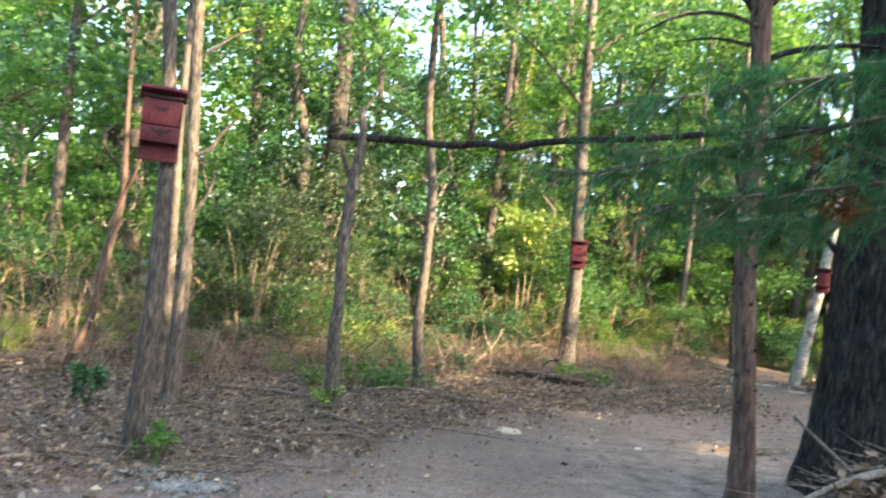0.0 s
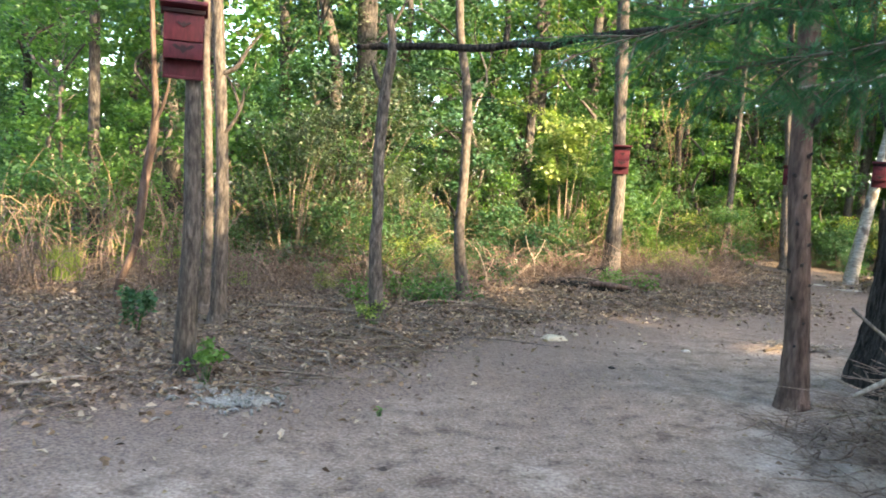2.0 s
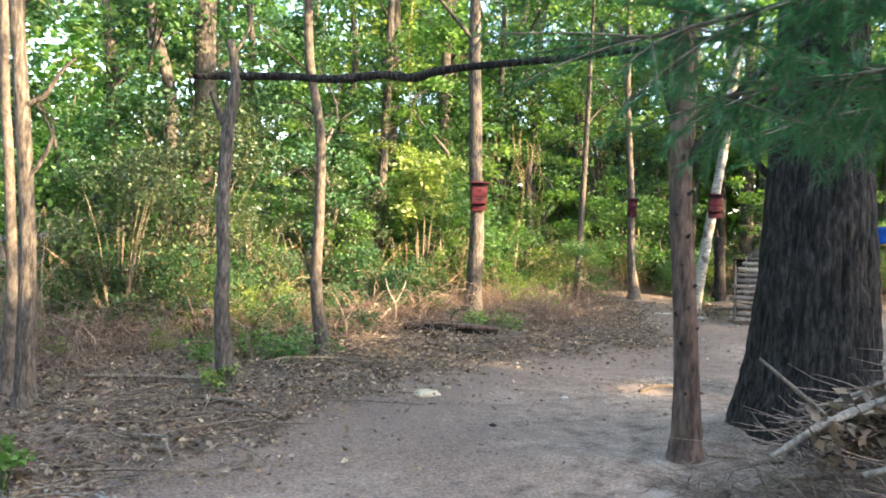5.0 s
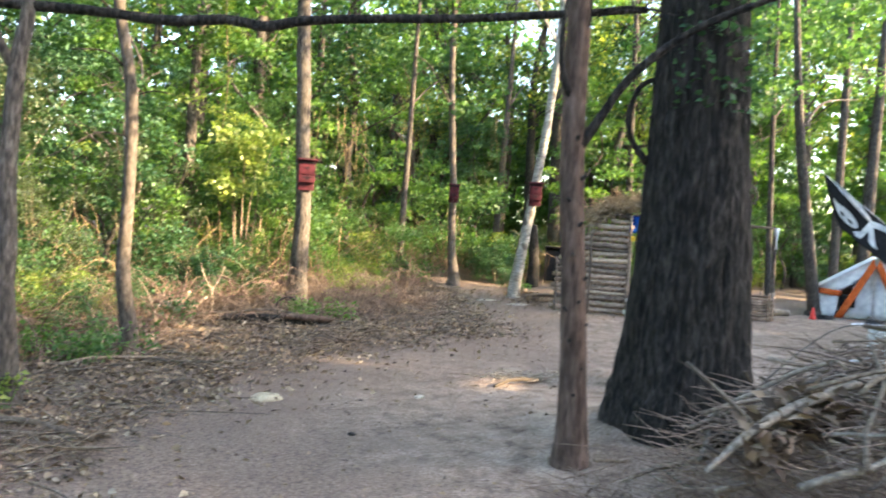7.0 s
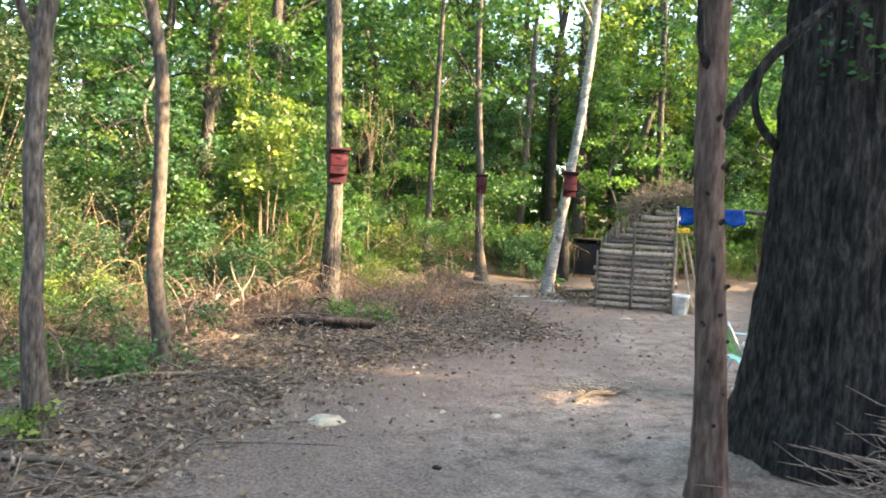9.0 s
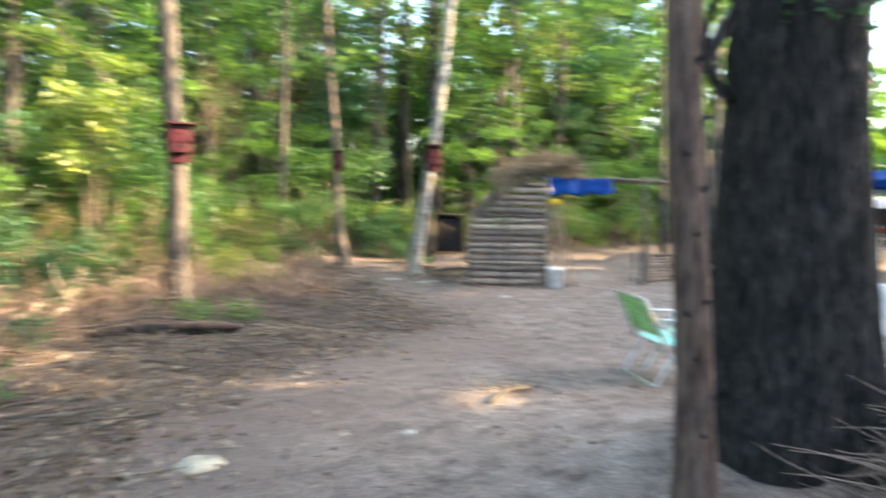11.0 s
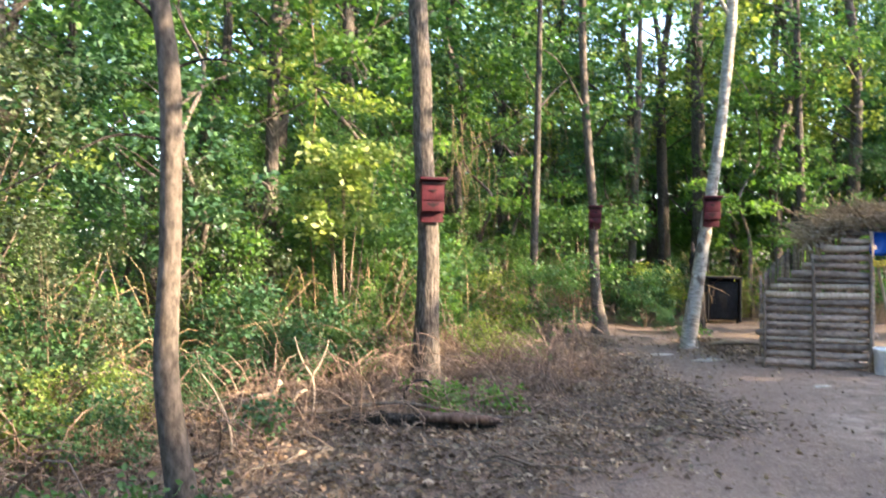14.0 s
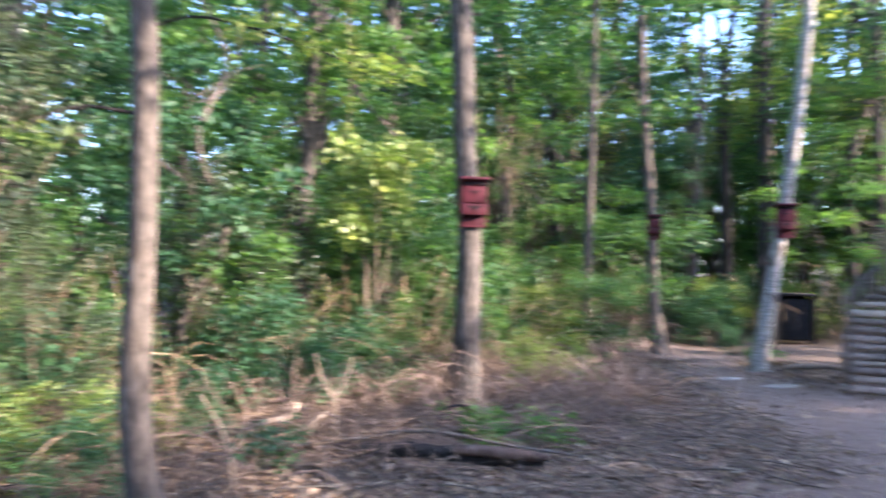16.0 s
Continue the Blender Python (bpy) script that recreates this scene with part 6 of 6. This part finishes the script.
prof_ = [(-0.0, 0.35), (0.0, 0.95), (0.25, 1.05), (0.55, 1.6), (1.0, 1.66), (2.6, 1.6), (3.3, 1.08), (4.3, 0.95), (4.45, 0.6), (4.4, 0.3), (0.1, 0.3)]
v = [(s * (0.88 if z < 1.1 else 0.72), y, z) for s in (-1, 1) for y, z in prof_]
n = len(prof_)
part("body", Geo().put(v, [tuple(range(n)), tuple(range(2 * n - 1, n - 1, -1))] + [(i, n + i, n + (i + 1) % n, (i + 1) % n) for i in range(n)]), WHITE_CAR, car, soft=False)
# the body is solid; a black panel paints the boot's shaded inside
part("boot_shade_panel", Geo().box((1.3, 0.04, 0.75), pose(0, 0.02, 1.0, -8), 0.01), BLACK, car, "black panel for the shade inside the open boot")
part("tailgate", Geo().box((1.4, 0.95, 0.06), pose(0, -0.15, 1.92, -20), 0.02), WHITE_CAR, car, "raised white tailgate")
part("tailgate_lining", Geo().box((1.3, 0.85, 0.03), pose(0, -0.16, 1.87, -20), 0.01), GLASS_DARK, car)
for s in (-1, 1):
    part("tail_lamp", Geo().box((0.3, 0.06, 0.14), pose(s * 0.72, 0.0, 1.0), 0.02), LAMP_RED, car, "red tail lamp")
    part("side_window", Geo().box((0.02, 1.9, 0.4), pose(s * 0.78, 1.6, 1.32, 0, s * -14), 0.01), GLASS_DARK, car)
    for y in (0.85, 3.55):
        w_ = part("wheel", lathe([(0.001, -0.1), (0.3, -0.1), (0.33, -0.06), (0.33, 0.06), (0.3, 0.1), (0.001, 0.1)], 24), BLACK, car)
        w_.matrix_local = pose(s * 0.8, y, 0.33, 0, 90, 0)
        part("rim", lathe([(0.001, 0.108), (0.2, 0.108), (0.21, 0.09)], 20), METAL, w_)
part("bumper", Geo().box((1.7, 0.14, 0.2), pose(0, -0.04, 0.48), 0.03), BLACK, car)

drawers = thing("plastic_drawers", on(8.5, 7.75), "white plastic drawer unit on bare earth", "drawers", turn=-25)
part("frame", Geo().box((0.42, 0.36, 0.6), pose(0, 0, 0.3), 0.01), WHITE, drawers)
for k in range(3):
    d_ = part("drawer", Geo().box((0.36, 0.02, 0.15), pose(0, -0.19, 0.12 + k * 0.18), 0.006), TENT_WHITE, drawers)
    part("handle", Geo().box((0.1, 0.02, 0.02), pose(0, -0.205, 0.16 + k * 0.18), 0.004), WHITE, d_)
cot = thing("folding_cot", on(7.3, 6.7), "folded metal camp cot frame on bare earth", "cot", turn=-20)
for z, y in ((0.36, -0.2), (0.36, 0.25), (0.05, -0.1), (0.05, 0.2)):
    part("rail", Geo().tube([(-0.6, y, z), (0.6, y, z)], [0.012] * 2, 7), METAL, cot)
for x in (-0.5, 0.5):
    for y0, y1 in ((-0.2, 0.2), (0.25, -0.1)):
        part("leg", Geo().tube([(x, y0, 0.36), (x, y1, 0.03)], [0.012] * 2, 7), METAL, cot)

# ---- dry undergrowth, twigs and leaves ----
rng = np.random.default_rng(9)
dry = Geo()
made = 0
while made < 1500:
    x = rng.uniform(-7.5, 7)
    y = back_edge(x) - 1.0 + rng.normal() * 0.9
    if clear_by(x, y) > -0.7 or y < 8.0 or noise.noise((x * 0.8, y * 0.8, 3)) < -0.15:
        continue
    made += 1
    h, a, L = rng.uniform(0.05, 0.6) * rng.uniform(0.4, 1), rng.uniform(0, 6.28), rng.uniform(0.2, 1.0)
    dx, dy = math.cos(a) * L, math.sin(a) * L
    z = ground_z(x, y)
    k1, k2 = rng.normal(size=3) * 0.08, rng.normal(size=3) * 0.08
    r = rng.uniform(0.0025, 0.006)
    dry.tube([(x, y, z - 0.02), (x + dx * 0.25 + k1[0], y + dy * 0.25 + k1[1], z + h * 0.7), (x + dx * 0.6 + k2[0], y + dy * 0.6 + k2[1], z + h), (x + dx, y + dy, z + h * rng.uniform(0.1, 1.1))], [r, r, r * 0.8, r * 0.4], 3, 0, False, made, 8)
tagged(new("dry_stems", dry.mesh("dry_stems", BRAMBLE)), "tangle of dry tan bramble stems at the wood's edge", "undergrowth", kind="stuff")
vines = Geo()
made = 0
while made < 620:
    x = rng.uniform(-6, 14)
    y = back_edge(x) - 0.7 + abs(rng.normal()) * 1.3
    if clear_by(x, y) > -0.5 or noise.noise((x * 0.6, y * 0.6, 8)) < -0.1:
        continue
    made += 1
    z, a, L, h = ground_z(x, y), rng.uniform(0, 6.28), rng.uniform(0.3, 1.3), rng.uniform(0.4, 1.9) * rng.uniform(0.4, 1)
    dx, dy = math.cos(a) * L, math.sin(a) * L
    k1, k2, r = rng.normal(size=3) * 0.15, rng.normal(size=3) * 0.15, rng.uniform(0.003, 0.009)
    vines.tube([(x, y, z - 0.02), (x + k1[0], y + k1[1], z + h * 0.55), (x + dx * 0.4 + k2[0], y + dy * 0.4 + k2[1], z + h), (x + dx * 0.8, y + dy * 0.8, z + h * 0.85 + k1[2]), (x + dx, y + dy, z + h * rng.uniform(0.3, 0.9))], [r, r, r * 0.8, r * 0.6, r * 0.3], 3, 0, False, made, 10)
tagged(new("dry_vines", vines.mesh("dry_vines", STRAW)), "bare tan vines and canes arching through the undergrowth", "vines", kind="stuff")
hang = Geo()
for cx_, cy_, zt, zb in ((4.0, 16.4, 3.6, 2.0), (6.4, 19.2, 4.6, 2.6), (2.75, 14.0, 3.0, 2.3), (9.4, 20.2, 4.6, 2.6)):
    for k in range(13):
        x, y = cx_ + rng.normal() * 0.3, cy_ + rng.normal() * 0.3
        q = rng.normal(size=4) * 0.16
        hang.tube([(x, y, zt + q[0]), (x + q[1], y + q[2], zt * 0.7 + zb * 0.3), (x - q[2], y + q[3], zt * 0.3 + zb * 0.7), (x + q[3], y + q[1], zb + q[0] * 3)], [0.005, 0.004, 0.003, 0.002], 3, 0, False, k, 7)
tagged(new("hanging_dead_vines", hang.mesh("hanging_dead_vines", STRAW)), "dead tan vines hanging in clusters among the trees", "vines", kind="stuff")
tw = Geo()
made = 0
while made < 2600:
    x, y = rng.uniform(-6, 8), rng.uniform(3, 16)
    c_ = clear_by(x, y)
    if c_ > 0.4 or c_ < -4.5 or (c_ > 0 and rng.uniform() < 0.6):
        continue
    made += 1
    a, L, r = rng.uniform(0, 6.28), 0.05 + 0.5 * rng.uniform() ** 2.2, rng.uniform(0.0015, 0.006)
    z = ground_z(x, y) + 0.01
    d = np.array((math.cos(a) * L, math.sin(a) * L, rng.uniform(-0.01, 0.06)))
    p = np.array((x, y, z + rng.uniform(0, 0.04)))
    tw.tube([p, p + d * 0.5 + (rng.normal() * 0.02, rng.normal() * 0.02, 0.012), p + d], [r, r, r * 0.5], 3, 0, False, made, 4)
tagged(new("fallen_twigs", tw.mesh("fallen_twigs", STICK_GREY)), "small dead twigs strewn over leaf litter", "twigs", kind="stuff")
pts = []
while len(pts) < 52000:
    x, y = rng.uniform(-7, 8.5), rng.uniform(2.8, 17)
    c_ = clear_by(x, y) + 0.5 * noise.noise((x * 1.3, y * 1.3, 5))
    if c_ < 0.05 and c_ > -5:
        pts.append((x, y, ground_z(x, y) + rng.uniform(0.004, 0.035)))
    elif c_ > 0 and rng.uniform() < 0.012:
        pts.append((x, y, ground_z(x, y) + 0.006))
tagged(new("leaf_litter", leaves_at("leaf_litter", np.array(pts), rng, (0.02, 0.065), LITTER, 0.34, 0.12)), "brown fallen leaves covering the wood floor", "leaf litter", kind="stuff")
chips = Geo()
for k in range(160):
    x, y = 3.57 + rng.normal() * 0.2, 8.3 + rng.normal() * 0.12
    a = rng.uniform(0, 6.28)
    L = rng.uniform(0.03, 0.12)
    z = ground_z(x, y) + rng.uniform(0.005, 0.04)
    chips.tube([(x, y, z), (x + L * math.cos(a), y + L * math.sin(a), z + rng.uniform(-0.005, 0.02))], [0.008, 0.004], 4, 0.2, True, k, 3)
tagged(new("wood_chips", chips.mesh("wood_chips", POLE)), "small heap of pale wood chips on bare earth", "wood chips", kind="stuff")

grit = []
while len(grit) < 2600:
    x, y = rng.uniform(-4, 9), rng.uniform(1.5, 15)
    if clear_by(x, y) > 0.1:
        grit.append((x, y, ground_z(x, y) + 0.004))
tagged(new("ground_debris", leaves_at("ground_debris", np.array(grit), rng, (0.012, 0.045), STRAW, 0.3, 0.1)), "small pale leaf scraps strewn over bare earth", "debris", kind="stuff")
pale = []
while len(pale) < 17000:
    x, y = rng.uniform(-7, 8.5), rng.uniform(2.2, 17)
    c_ = clear_by(x, y) + 0.7 * noise.noise((x * 1.1, y * 1.1, 15)) + 0.4 * noise.noise((x * 4, y * 4, 4))
    if -4.5 < c_ < 0.25 or (c_ < 1.1 and rng.uniform() < 0.12):
        pale.append((x, y, ground_z(x, y) + rng.uniform(0.006, 0.04)))
tagged(new("dry_leaves", leaves_at("dry_leaves", np.array(pale), rng, (0.03, 0.085), PALE_LITTER, 0.3, 0.45)), "pale tan dry leaves curled on darker leaf litter", "leaf litter", kind="stuff")
crumbs = []
while len(crumbs) < 2400:
    x, y = rng.uniform(-4, 9), rng.uniform(1.5, 14)
    if clear_by(x, y) > 0.0 and noise.noise((x * 0.9, y * 0.9, 21)) + 0.5 * noise.noise((x * 3, y * 3, 2)) > -0.05:
        crumbs.append((x, y, ground_z(x, y) + 0.005))
tagged(new("bark_crumbs", leaves_at("bark_crumbs", np.array(crumbs), rng, (0.008, 0.035), LITTER, 0.22, 0.1)), "dark bark crumbs and broken leaves on bare earth", "debris", kind="stuff")
brush = Geo()
made = 0
while made < 750:
    x, y = rng.uniform(-8, 4.2), rng.uniform(7.6, 14)
    if clear_by(x, y) > -1.4 or y > back_edge(x) + 0.6 or noise.noise((x * 0.9, y * 0.9, 31)) < -0.1:
        continue
    made += 1
    z, a, L, h = ground_z(x, y), rng.uniform(0, 6.28), rng.uniform(0.2, 0.8), rng.uniform(0.12, 0.75) * (1.5 if x < -3 else 0.9)
    dx, dy = math.cos(a) * L, math.sin(a) * L
    q, r = rng.normal(size=4) * 0.1, rng.uniform(0.003, 0.008)
    brush.tube([(x, y, z - 0.02), (x + q[0], y + q[1], z + h * 0.6), (x + dx * 0.5 + q[2], y + dy * 0.5 + q[3], z + h), (x + dx, y + dy, z + h * rng.uniform(0.3, 0.9))], [r, r, r * 0.7, r * 0.3], 3, 0, False, made, 8)
tagged(new("dead_brush", brush.mesh("dead_brush", BRAMBLE)), "grey-brown dead canes tangled at the wood's edge", "undergrowth", kind="stuff")
heap = Geo()
made = 0
while made < 700:
    x, y = rng.uniform(-3.2, 5.4), rng.uniform(5.0, 12.5)
    c_ = clear_by(x, y)
    if not -1.5 < c_ < 0.15 or noise.noise((x * 1.2, y * 1.2, 41)) < -0.2:
        continue
    made += 1
    a, L, r = rng.uniform(0, 6.28), 0.12 + 0.75 * rng.uniform() ** 2.5, rng.uniform(0.0025, 0.009)
    p = np.array((x, y, ground_z(x, y) + rng.uniform(0.0, 0.08)))
    d = np.array((math.cos(a) * L, math.sin(a) * L, rng.uniform(-0.03, 0.1)))
    heap.tube([p, p + d * 0.45 + rng.normal(size=3) * 0.03, p + d], [r, r * 0.9, r * 0.4], 4, 0, False, made, 5)
tagged(new("edge_debris", heap.mesh("edge_debris", WOOD)), "broken twigs and bark raked along the clearing's edge", "twigs", kind="stuff")
tangle = Geo()
made = 0
while made < 650:
    x, y = 3.1 + rng.normal() * 1.7, 13.4 + rng.normal() * 1.1
    if clear_by(x, y) > -0.6:
        continue
    made += 1
    z, a, L, h = ground_z(x, y), rng.uniform(0, 6.28), rng.uniform(0.15, 0.8), 0.06 + 0.8 * rng.uniform() ** 2.2 * max(0.2, 0.6 + noise.noise((x, y, 17)))
    dx, dy = math.cos(a) * L, math.sin(a) * L
    q, r = rng.normal(size=6) * 0.11, rng.uniform(0.0025, 0.008)
    tangle.tube([(x, y, z - 0.02), (x + q[0], y + q[1], z + h * 0.5), (x + dx * 0.4 + q[2], y + dy * 0.4 + q[3], z + h), (x + dx * 0.8 + q[4], y + dy * 0.8 + q[5], z + h * rng.uniform(0.5, 1.1)), (x + dx, y + dy, z + h * rng.uniform(0.1, 0.7))], [r, r, r * 0.8, r * 0.6, r * 0.4], 3, 0, False, made, 9)
tagged(new("bramble_tangle", tangle.mesh("bramble_tangle", BRAMBLE)), "brown tangle of dead bramble round a grey tree's foot", "undergrowth", kind="stuff")
